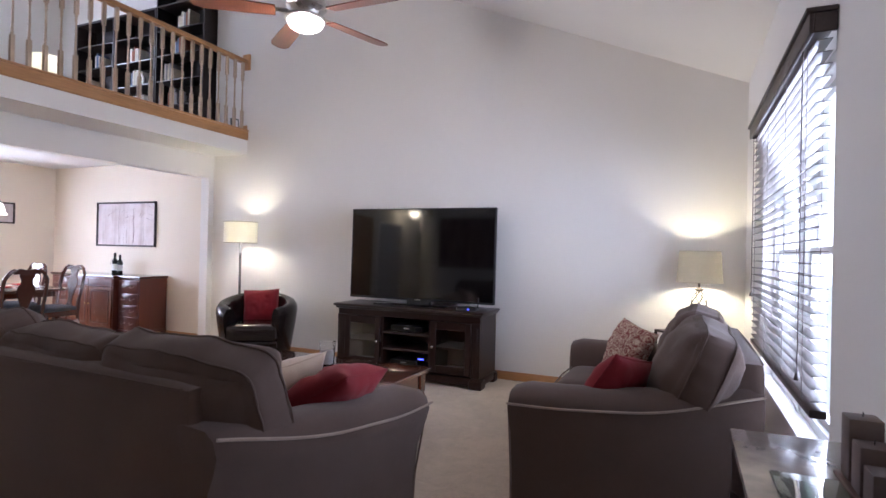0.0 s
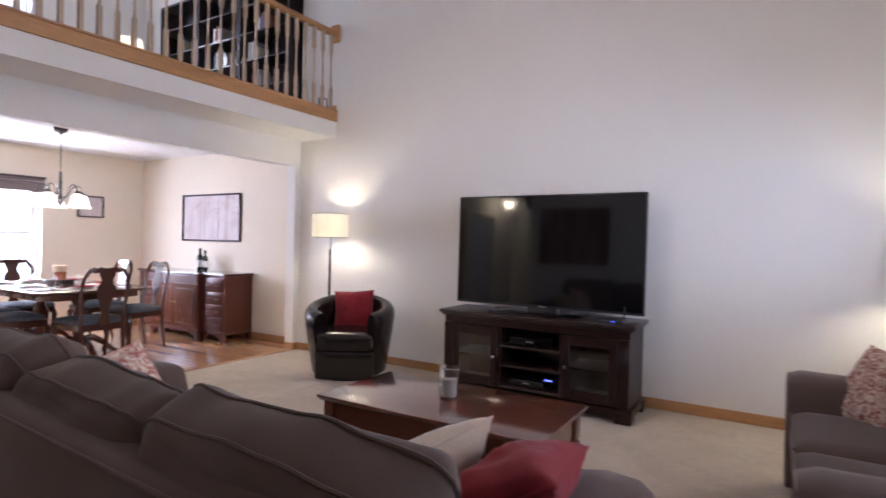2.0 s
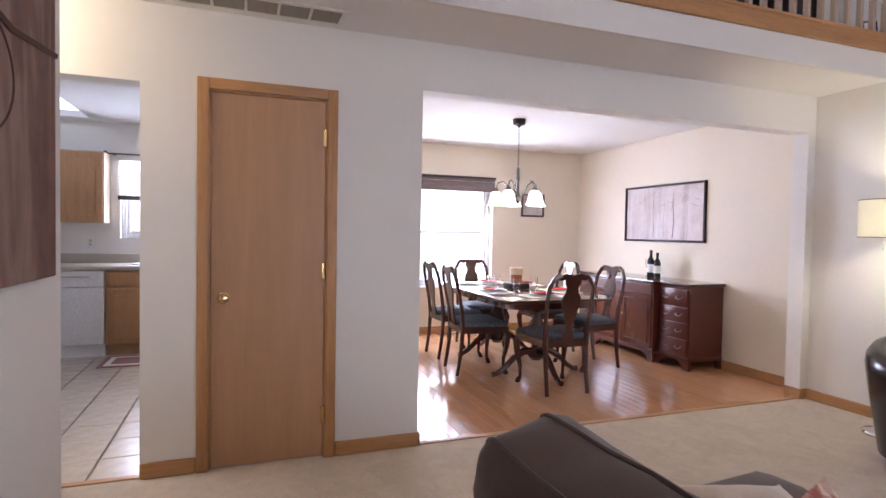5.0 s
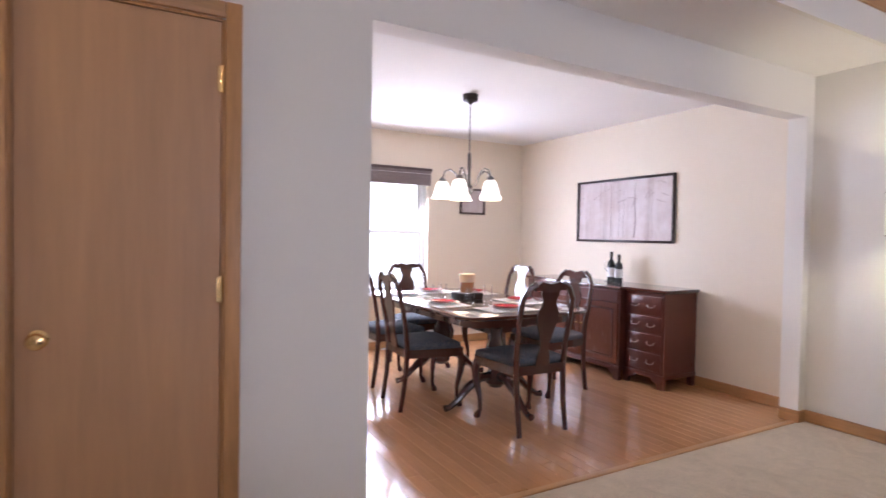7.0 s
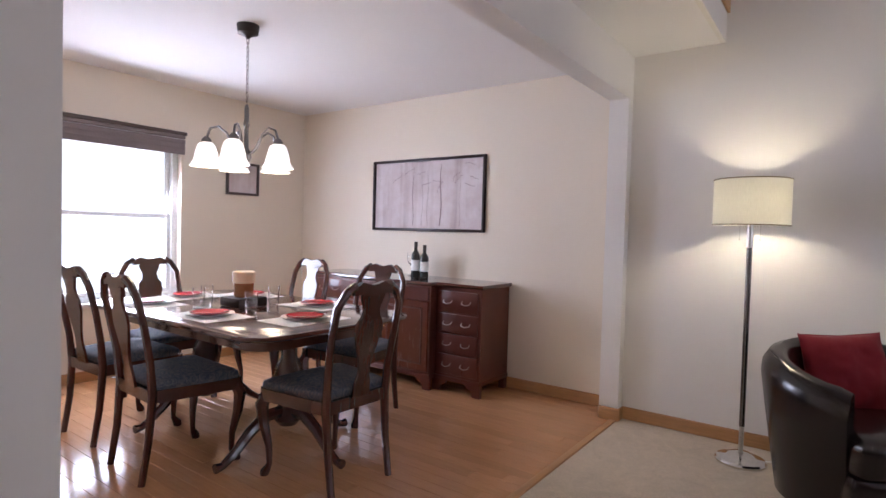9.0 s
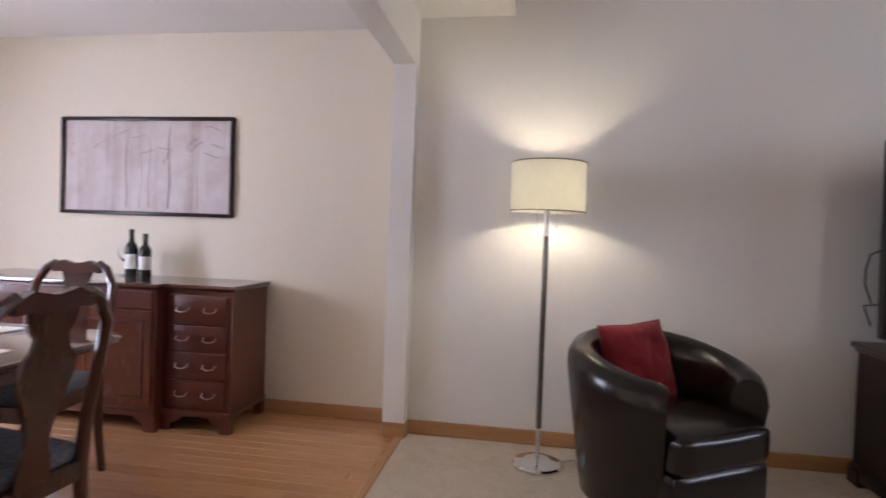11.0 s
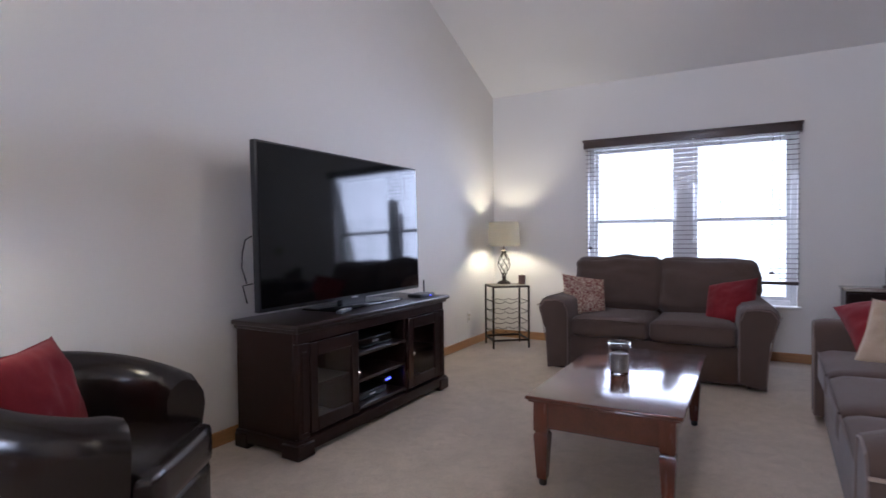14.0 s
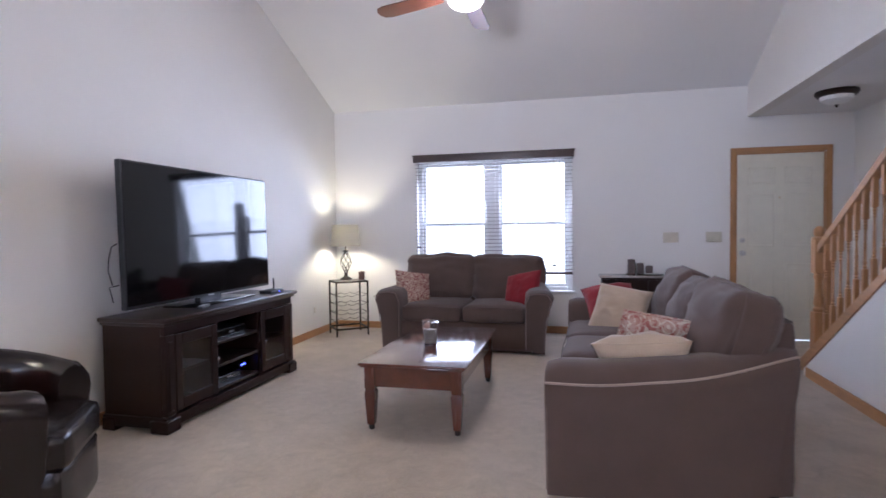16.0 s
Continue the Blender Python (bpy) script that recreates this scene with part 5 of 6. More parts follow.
# ---- loft: bookcases ----
def bookcase(m, w, h, shelves, label):
    root = thing("bookcase", m, label, "bookcase", "loft bookcases")
    d = 0.30
    for s in (-1, 1):
        part("side_panel", box((s * w / 2, -d, 0), (s * (w / 2 - 0.022), 0, h), 0.002), BLACKWOOD, root)
    part("top_panel", box((-w / 2 + 0.022, -d, h - 0.03), (w / 2 - 0.022, 0, h), 0.002), BLACKWOOD, root)
    part("back_panel", box((-w / 2 + 0.022, -0.012, 0.06), (w / 2 - 0.022, 0, h - 0.03)), BLACKWOOD, root)
    part("plinth", box((-w / 2 + 0.022, -d + 0.02, 0), (w / 2 - 0.022, -0.012, 0.06)), BLACKWOOD, root)
    gap = (h - 0.09) / shelves
    for k in range(shelves):
        part("shelf", box((-w / 2 + 0.022, -d + 0.004, 0.06 + gap * k), (w / 2 - 0.022, -0.012, 0.078 + gap * k), 0.001), ESPRESSO_TOP, root)
    return root


bookcase(pose(-7.46, YD - 0.005, LOFT), 0.82, 1.76, 5, "black-brown bookcase with sparse books against the loft wall")
bookcase(pose(-6.62, YD - 0.005, LOFT), 0.82, 1.76, 5, "black-brown bookcase with a clock and boxes in the loft")
bookcase(pose(-5.76, YD - 0.005, LOFT), 0.88, 2.12, 6, "tall black-brown bookcase with a plain side panel in the loft")
BOOKS = [plain("book_" + n, c, 0.6, 0, 30, 0.15) for n, c in (("cream", (0.6, 0.55, 0.45)), ("grey", (0.28, 0.28, 0.30)), ("rust", (0.26, 0.09, 0.05)), ("blue", (0.10, 0.14, 0.24)), ("white", (0.7, 0.69, 0.66)))]
rnd = random.Random(9)
for cx, w, gap, n in ((-7.46, 0.82, 0.334, 4), (-6.62, 0.82, 0.334, 4), (-5.76, 0.88, 0.338, 5)):
    for k in range(1, n):
        x = cx - w / 2 + 0.06 + rnd.random() * 0.35
        for b in range(rnd.randint(3, 7)):
            t, hh = rnd.uniform(0.02, 0.04), rnd.uniform(0.17, 0.25)
            z = LOFT + 0.078 + gap * k
            bk = thing("book", pose(x + t / 2, YD - 0.15, z + 0.001), "small hardback book standing on a bookcase shelf", "book", "books in the loft")
            part("cover", box((-t / 2, -0.09, 0), (t / 2, 0.08, hh), 0.002), BOOKS[rnd.randrange(5)], bk)
            part("pages", box((-t / 2 + 0.003, -0.085, hh - 0.001), (t / 2 - 0.003, 0.075, hh + 0.0005)), BOOKS[4], bk)
            x += t + 0.002
clock = thing("shelf_clock", pose(-6.58, YD - 0.22, LOFT + 0.078 + 0.334 * 2 + 0.001), "round silver shelf clock with a white face", "clock")
part("case", lathe(bmesh.new(), [(0.075, -0.02), (0.082, 0.0), (0.082, 0.015), (0.07, 0.02)], (0, 0, 0), 28), STEEL, clock, "", pose(0, 0, 0.085, 90, 0, 0))
part("face", lathe(bmesh.new(), [(0.068, 0.019), (0.068, 0.0215)], (0, 0, 0), 28), WHITE, clock, "white dial", pose(0, 0, 0.085, 90, 0, 0))
for a, ln in ((40, 0.04), (150, 0.055)):
    part("clock_hand", box((-0.002, -0.0255, 0), (0.002, -0.0225, ln)), BLACK, clock, "", pose(0, 0, 0.085, 0, a, 0))
part("stand", box((-0.05, -0.02, 0), (0.05, 0.02, 0.008)), STEEL, clock)
for x, z, sz, n in ((-6.60, LOFT + 0.078 + 0.334 * 1, (0.24, 0.2, 0.2), "white"), (-6.62, LOFT + 0.079, (0.30, 0.22, 0.24), "white")):
    bxo = thing("storage_box", pose(x, YD - 0.15, z + 0.001), "white lidded storage box on a bookcase shelf", "storage box")
    part("box_body", box((-sz[0] / 2, -sz[1] / 2, 0), (sz[0] / 2, sz[1] / 2, sz[2] - 0.03), 0.004), WHITE, bxo)
    part("lid", box((-sz[0] / 2 - 0.004, -sz[1] / 2 - 0.004, sz[2] - 0.03), (sz[0] / 2 + 0.004, sz[1] / 2 + 0.004, sz[2]), 0.004), WHITE, bxo)
pf = thing("photo_frame", pose(XL - 0.085, YN - 0.13, 2.743, -10, 0, 60), "small dark photo frame standing on the loft edge", "photo frame")
part("frame", box((-0.05, -0.008, 0), (0.05, 0.008, 0.13), 0.003), BLACK, pf)
part("print", box((-0.036, -0.0095, 0.016), (0.036, -0.008, 0.114)), WHITE, pf)
part("strut", box((-0.008, 0.008, 0), (0.008, 0.03, 0.09)), BLACK, pf)

ll = thing("loft_lamp", pose(-7.3, 4.7, LOFT), "lit cream lamp with a drum shade in the loft", "floor lamp")
part("base", lathe(bmesh.new(), [(0.0, 0), (0.12, 0), (0.12, 0.02), (0.03, 0.04)], (0, 0, 0), 24, False), IRON, ll)
part("pole", lathe(bmesh.new(), [(0.012, 0.03), (0.012, 0.80)], (0, 0, 0), 12), IRON, ll)
part("shade", drum(bmesh.new(), 0.19, 0.15, 0.74, 0.98), SHADE_CREAM, ll, "lit cream shade")
window_3 = tagged(new("window_3"), "white double-hung loft window, bright outside", "window", kind="structure")
double_hung(window_3, XF - 0.05, XF - 0.16, *LWIN)

# ---- vents and ceiling lamps ----
vent = thing("return_air_vent", pose(0, 0, 0), "long painted steel return-air grille in the ceiling", "air vent")
bm = bmesh.new()
for a, b in (((-5.17, 0.93), (-4.97, 0.96)), ((-5.17, 1.75), (-4.97, 1.78)), ((-5.17, 0.96), (-5.145, 1.75)), ((-4.995, 0.96), (-4.97, 1.75)), ((-5.145, 1.108), (-4.995, 1.122)), ((-5.145, 1.268), (-4.995, 1.282)), ((-5.145, 1.428), (-4.995, 1.442)), ((-5.145, 1.588), (-4.995, 1.602))):
    bx(bm, (a[0], a[1], SOFFIT - 0.010), (b[0], b[1], SOFFIT - 0.0005), 0.002)
part("frame", bm, VENT, vent)
# dark sheet in place of the shaded opening behind the fins
part("backing", box((-5.145, 0.96, SOFFIT - 0.003), (-4.995, 1.75, SOFFIT - 0.0006)), IRON, vent)
fin = mesh_of("slat", box((-0.0065, 0, -0.0008), (0.0065, 0.144, 0.0008)), VENT_FIN_SHADED, False)
for k in range(5):
    for i in range(11):
        again("slat", fin, vent, pose(-5.138 + 0.0135 * i, 0.963 + 0.16 * k, SOFFIT - 0.0065, 0, -50, 0))

def flush_light(m, bowl, label):
    root = thing("flush_ceiling_light", m, label, "ceiling light")
    part("rim", lathe(bmesh.new(), [(0.165, 0), (0.17, -0.02), (0.15, -0.045), (0.12, -0.05)], (0, 0, 0), 32), IRON, root)
    part("bowl", lathe(bmesh.new(), [(0.13, -0.045), (0.12, -0.08), (0.07, -0.11), (0.012, -0.12)], (0, 0, 0), 32), bowl, root, "frosted glass bowl").visible_shadow = False
    part("finial", lathe(bmesh.new(), [(0.012, -0.118), (0.014, -0.13), (0.004, -0.145)], (0, 0, 0), 12), IRON, root)
    return root


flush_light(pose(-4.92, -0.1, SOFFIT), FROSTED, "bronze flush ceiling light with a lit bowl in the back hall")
flush_light(pose(-0.18, 0.33, SOFFIT - 0.01), WHITE, "bronze flush ceiling light with a frosted bowl, unlit, above the entry")

# ---- painting on the stairs wall ----
def canvas_mat():
    n = Nodes("abstract_brown_canvas")
    v = n.coords((2.6, 1, 0.5))
    a = n.noise(v, 2.0, 5, 0.6, 0.7)
    b = n.noise(n.coords((1, 1, 1.2)), 6, 5, 0.7, 0.6)
    col = n.ramp(a, (0.34, (0.09, 0.036, 0.03)), (0.47, (0.17, 0.08, 0.062)), (0.56, (0.36, 0.25, 0.20)), (0.70, (0.14, 0.06, 0.048)))
    n.colour(n.mix(0.35, col, n.ramp(b, (0.3, (0.05, 0.02, 0.018)), (0.7, (0.26, 0.15, 0.12))))).put(Roughness=0.6)
    return n.bump(n.noise(v, 350, 2), 0.15, 0.002).mat


pic = thing("canvas_painting", pose(0, 0, 0), "large unframed abstract brown canvas on the stairs wall", "painting")
part("canvas", box((-3.92, YS + 0.001, 1.16), (-2.75, YS + 0.038, 2.10), 0.003), canvas_mat(), pic)
ring = [(-3.42 + 0.20 * math.cos(a * 0.19), YS + 0.0385, 1.62 + 0.14 * math.sin(a * 0.19)) for a in range(27)]
part("brush_stroke", tube(bmesh.new(), ring, 0.003, 5), STROKE, pic)
part("brush_stroke", tube(bmesh.new(), [(-3.91, YS + 0.0385, 1.77), (-3.6, YS + 0.0385, 1.74), (-3.3, YS + 0.0385, 1.78), (-2.9, YS + 0.0385, 1.75)], 0.010, 5), STROKE, pic)

# ---- dining room ----
window_2 = tagged(new("window_2"), "white double-hung dining window with a raised roller blind", "window", kind="structure")
double_hung(window_2, XF - 0.05, XF - 0.16, *DWIN)
part("window_sill", box((XF - 0.06, DWIN[0] - 0.03, DWIN[2] - 0.02), (XF + 0.03, DWIN[1] + 0.03, DWIN[2] + 0.006), 0.004), WHITE, window_2)
rb = thing("roman_blind", pose(0, 0, 0), "grey-brown cloth blind folded up at the top of the dining window", "window blind")
part("headrail", box((XF + 0.002, DWIN[0] - 0.03, 2.015), (XF + 0.04, DWIN[1] + 0.03, 2.045), 0.004), VALANCE, rb)
for k in range(4):
    part("fold", box((XF + 0.006 + 0.002 * k, DWIN[0] - 0.02, 1.985 - 0.045 * k), (XF + 0.034 - 0.003 * k, DWIN[1] + 0.02, 2.015 - 0.035 * k), 0.008, 2), cloth("grey_brown_blind", (0.22, 0.18, 0.18), 300) if k == 0 else bpy.data.materials["grey_brown_blind"], rb)


def queen_anne(m):
    """A dining chair with a yoke crest, vase splat and bent legs; faces +y, 1.0 m high."""
    root = thing("dining_chair", m, "dark mahogany dining chair with a vase splat and blue damask seat", "dining chair", "chairs round the dining table")
    for s in (-1, 1):
        pts = [(s * 0.185, -0.245, 0.0), (s * 0.185, -0.215, 0.20), (s * 0.19, -0.20, 0.42), (s * 0.195, -0.215, 0.58), (s * 0.205, -0.245, 0.74), (s * 0.20, -0.275, 0.88), (s * 0.155, -0.29, 0.955), (s * 0.11, -0.295, 0.98)]
        part("back_stile", tube(bmesh.new(), pts, [0.017, 0.019, 0.022, 0.019, 0.018, 0.019, 0.02, 0.02], 8), MAHOGANY_DARK, root)
        pts = [(s * 0.225, 0.20, 0.415), (s * 0.24, 0.222, 0.36), (s * 0.235, 0.215, 0.27), (s * 0.215, 0.195, 0.15), (s * 0.21, 0.195, 0.06), (s * 0.22, 0.215, 0.02), (s * 0.222, 0.22, 0.0)]
        part("front_leg", tube(bmesh.new(), pts, [0.03, 0.033, 0.026, 0.017, 0.014, 0.024, 0.022], 8), MAHOGANY_DARK, root)
    crest = [(-0.125, 0.965), (-0.07, 0.995), (-0.03, 0.985), (0, 0.98), (0.03, 0.985), (0.07, 0.995), (0.125, 0.965), (0.12, 0.935), (0.075, 0.94), (0.05, 0.93), (0, 0.925), (-0.05, 0.93), (-0.075, 0.94), (-0.12, 0.935)]
    bm = bmesh.new()
    prism(bm, crest, -0.305, -0.278, "y")
    part("crest_rail", bm, MAHOGANY_DARK, root)
    half = [(0.055, 0.44), (0.05, 0.50), (0.035, 0.55), (0.038, 0.60), (0.062, 0.68), (0.085, 0.75), (0.082, 0.80), (0.06, 0.83), (0.05, 0.87), (0.068, 0.91), (0.075, 0.935)]
    bm = bmesh.new()
    front = [[(x, -0.215 - 0.075 * max(0, (z - 0.44) / 0.5), z), (-x, -0.215 - 0.075 * max(0, (z - 0.44) / 0.5), z), (-x, -0.228 - 0.075 * max(0, (z - 0.44) / 0.5), z), (x, -0.228 - 0.075 * max(0, (z - 0.44) / 0.5), z)] for x, z in half]
    loft(bm, front)
    part("splat", bm, MAHOGANY_DARK, root)
    seat = [(-0.20, -0.215), (0.20, -0.215), (0.255, 0.20), (0.24, 0.235), (-0.24, 0.235), (-0.255, 0.20)]
    part("seat_rail", prism(bmesh.new(), seat, 0.385, 0.445, "z"), MAHOGANY_DARK, root)
    bm = bmesh.new()
    soft_box(bm, (0.45, 0.41, 0.06), 0.028, 6, 0.014, (0, 0.01, 0.465))
    for v in bm.verts:
        v.co.x *= 0.90 + 0.25 * (v.co.y + 0.2) / 0.41
    part("seat_cushion", bm, SEAT_BLUE, root, "blue-grey damask drop-in seat")
    return root


TX, TY = -6.97, 3.83
ch = queen_anne(pose(-6.14, 3.76, 0, 0, 0, 88))
for m in (pose(-6.87, 3.36, 0, 0, 0, -3), pose(-7.56, 3.40, 0, 0, 0, 2), pose(-6.72, 4.50, 0, 0, 0, 183), pose(-7.50, 4.50, 0, 0, 0, 178), pose(-7.92, 3.86, 0, 0, 0, -90)):
    copy_thing(ch, m)


def dining_table(m):
    root = thing("dining_table", m, "polished mahogany dining table on two carved pedestals", "dining table")
    a, b, c = 0.90, 0.56, 0.18
    pts = []
    for sx, sy, q in ((1, -1, -90), (1, 1, 0), (-1, 1, 90), (-1, -1, 180)):
        for k in range(6):
            ang = radians(q + 18 * k)
            pts.append((sx * (a - c) + c * math.cos(ang), sy * (b - c) + c * math.sin(ang)))
    bm = bmesh.new()
    loft(bm, [[(x * 0.985, y * 0.98, 0.725) for x, y in pts], [(x, y, 0.735) for x, y in pts], [(x, y, 0.746) for x, y in pts], [(x * 0.993, y * 0.99, 0.752) for x, y in pts]])
    part("tabletop", bm, MAHOGANY_X, root, "glossy mahogany top")
    part("apron", prism(bmesh.new(), [(x * 0.88, y * 0.82) for x, y in pts], 0.66, 0.725, "z"), MAHOGANY_X, root)
    for s in (-1, 1):
        ped = part("pedestal", lathe(bmesh.new(), [(0.05, 0.14), (0.075, 0.17), (0.075, 0.22), (0.045, 0.26), (0.065, 0.33), (0.085, 0.40), (0.07, 0.47), (0.045, 0.52), (0.045, 0.58), (0.08, 0.62), (0.09, 0.66)], (s * 0.42, 0, 0), 18), MAHOGANY_DARK, root)
        for ang in (90, -90, 0 if s > 0 else 180):
            u = Vector((math.cos(radians(ang)), math.sin(radians(ang)), 0))
            o = Vector((s * 0.42, 0, 0))
            line = [o + u * 0.04 + Vector((0, 0, 0.22)), o + u * 0.14 + Vector((0, 0, 0.22)), o + u * 0.24 + Vector((0, 0, 0.16)), o + u * 0.33 + Vector((0, 0, 0.075)), o + u * 0.40 + Vector((0, 0, 0.03)), o + u * 0.44 + Vector((0, 0, 0.028))]
            part("leg", tube(bmesh.new(), line, [0.035, 0.035, 0.03, 0.024, 0.02, 0.026], 8), MAHOGANY_DARK, ped)
    return root


dining_table(pose(TX, TY, 0))
for x, y, r in ((-6.36, 3.78, 90), (-6.80, 3.50, 0), (-7.45, 3.50, 0), (-6.72, 4.17, 180), (-7.42, 4.17, 180), (-7.62, 3.84, -90)):
    m = pose(x, y, 0.7525, 0, 0, r)
    whole("placemat", box((-0.20, -0.14, 0), (0.20, 0.14, 0.003), 0.001), LINEN, m, "pale woven placemat on the dining table", "placemat", "place settings")
    pl = thing("plate_setting", m @ pose(0, 0, 0.0032), "red salad plate on a white dinner plate", "plate", "place settings")
    part("dinner_plate", lathe(bmesh.new(), [(0.0, 0.002), (0.07, 0.0), (0.085, 0.003), (0.125, 0.013), (0.128, 0.016), (0.085, 0.008), (0.0, 0.006)], (0, 0, 0), 28, False), WHITE, pl)
    part("salad_plate", lathe(bmesh.new(), [(0.0, 0.008), (0.06, 0.010), (0.098, 0.020), (0.10, 0.024), (0.06, 0.015), (0.0, 0.013)], (0, 0, 0), 28, False), PORCELAIN_RED, pl, "red glazed plate")
for x, y in ((-6.75, 3.72), (-7.2, 3.72), (-6.95, 4.02), (-7.12, 3.62)):
    gl = thing("drinking_glass", pose(x, y, 0.7525), "clear drinking glass on the dining table", "glass", "place settings")
    part("bowl", lathe(bmesh.new(), [(0.0, 0.004), (0.03, 0.002), (0.036, 0.12), (0.034, 0.12), (0.028, 0.008), (0.0, 0.008)], (0, 0, 0), 20, False), GLASS, gl)
cp = thing("candle_centrepiece", pose(-7.03, 3.86, 0.7525), "cream pillar candle in an amber cup on a dark square stand", "centrepiece")
part("stand", box((-0.10, -0.10, 0), (0.10, 0.10, 0.055), 0.008, 2), IRON, cp)
part("cup", lathe(bmesh.new(), [(0.05, 0.055), (0.056, 0.06), (0.058, 0.14), (0.052, 0.142)], (0, 0, 0), 24), AMBER, cp, "amber glass cup")
part("wax", lathe(bmesh.new(), [(0.064, 0.14), (0.066, 0.145), (0.066, 0.205), (0.06, 0.21)], (0, 0, 0), 24), WAX, cp, "cream pillar candle")


def sideboard(m):
    """A breakfront sideboard; front towards -y, back at y = 0."""
    root = thing("sideboard", m, "mahogany breakfront sideboard with brass pulls against the dining wall", "sideboard")
    h = 0.845
    segs = ((-0.92, -0.50, 0.42), (-0.50, 0.50, 0.49), (0.50, 0.92, 0.42))
    bm = bmesh.new()
    out = [(-0.94, 0), (-0.94, -0.44), (-0.515, -0.44), (-0.515, -0.51), (0.515, -0.51), (0.515, -0.44), (0.94, -0.44), (0.94, 0)]
    loft(bm, [[(x * 0.99, y * 0.98, h - 0.03) for x, y in out], [(x, y, h - 0.02) for x, y in out], [(x, y, h - 0.006) for x, y in out], [(x * 0.997, y * 0.992, h) for x, y in out]])
    part("top", bm, MAHOGANY_X, root)
    for x0, x1, d in segs:
        body = part("carcass", box((x0, -d, 0.115), (x1, -0.002, h - 0.03), 0.003), MAHOGANY, root)
        part("base_moulding", box((x0 - 0.008, -d - 0.012, 0.085), (x1 + 0.008, -0.002, 0.12), 0.005, 2), MAHOGANY, root)
        for s, x in ((1, x0), (-1, x1)):
            foot = [(x - s * 0.01, 0), (x - s * 0.01, 0.09), (x + s * 0.13, 0.09), (x + s * 0.105, 0.06), (x + s * 0.065, 0.045), (x + s * 0.055, 0)]
            part("bracket_foot", prism(bmesh.new(), foot, -d - 0.012, -d + 0.02, "y"), MAHOGANY, root)
            part("bracket_foot", box((x, -0.05, 0), (x + s * 0.05, -0.004, 0.09)), MAHOGANY, root)
        if d < 0.45:
            zs = (0.135, 0.30, 0.46, 0.615, 0.79)
            for k in range(4):
                dr = part("drawer", box((x0 + 0.025, -d - 0.012, zs[k] + 0.006), (x1 - 0.025, -d + 0.004, zs[k + 1] - 0.006), 0.005, 2), MAHOGANY, body)
                zc = (zs[k] + zs[k + 1]) / 2
                for px in (-0.085, 0.085):
                    cx = (x0 + x1) / 2 + px
                    pts = [(cx - 0.038, -d - 0.014, zc + 0.012), (cx - 0.036, -d - 0.03, zc - 0.006), (cx, -d - 0.034, zc - 0.016), (cx + 0.036, -d - 0.03, zc - 0.006), (cx + 0.038, -d - 0.014, zc + 0.012)]
                    part("pull", tube(bmesh.new(), pts, 0.0035, 6), PEWTER, root, "curved pewter drawer pull")
        else:
            for s in (-1, 1):
                xa, xb = (x0 + 0.02, -0.004) if s < 0 else (0.004, x1 - 0.02)
                dr = part("top_drawer", box((xa, -d - 0.012, 0.70), (xb, -d + 0.004, 0.80), 0.004), MAHOGANY, body)
                dr = part("door", box((xa, -d - 0.012, 0.14), (xb, -d + 0.004, 0.69), 0.004), CHERRY_V, body)
                bm = bmesh.new()
                for p, q in (((xa + 0.05, 0.19), (xa + 0.065, 0.64)), ((xb - 0.065, 0.19), (xb - 0.05, 0.64)), ((xa + 0.065, 0.19), (xb - 0.065, 0.205)), ((xa + 0.065, 0.625), (xb - 0.065, 0.64))):
                    bx(bm, (p[0], -d - 0.019, p[1]), (q[0], -d - 0.011, q[1]), 0.003)
                part("panel_moulding", bm, MAHOGANY, dr)
                part("knob", lathe(bmesh.new(), [(0.004, 0), (0.012, 0.014), (0.008, 0.02)], (0, 0, 0), 12), BRASS, dr, "", pose(s * 0.035, -d - 0.012, 0.45, 90, 0, 0))
    return root


sideboard(pose(-7.14, YD - 0.016, 0))
for x, y, h, mat in ((-7.04, 5.54, 0.30, BOTTLE_DARK), (-6.96, 5.56, 0.275, BOTTLE_DARK)):
    b = thing("wine_bottle", pose(x, y, 0.846), "dark unopened wine bottle on the sideboard", "bottle", "bottles on the sideboard")
    part("glass", lathe(bmesh.new(), [(0.0, 0.002), (0.035, 0.0), (0.037, 0.005), (0.037, h * 0.60), (0.03, h * 0.68), (0.015, h * 0.75), (0.014, h), (0.0, h)], (0, 0, 0), 22, False), mat, b)
    part("label", lathe(bmesh.new(), [(0.0375, h * 0.18), (0.0375, h * 0.48)], (0, 0, 0), 22, False), WHITE, b, "pale paper label")
    part("capsule", lathe(bmesh.new(), [(0.0152, h * 0.83), (0.0152, h + 0.001), (0.0, h + 0.001)], (0, 0, 0), 18, False), IRON, b)
wg = thing("wine_glass", pose(-7.12, 5.58, 0.846), "clear stemmed wine glass on the sideboard", "wine glass")
part("stem", lathe(bmesh.new(), [(0.0, 0.0), (0.034, 0.001), (0.006, 0.008), (0.004, 0.09), (0.02, 0.105), (0.038, 0.14), (0.034, 0.20), (0.032, 0.20), (0.036, 0.14), (0.018, 0.108), (0.0, 0.10)], (0, 0, 0), 22, False), GLASS, wg)


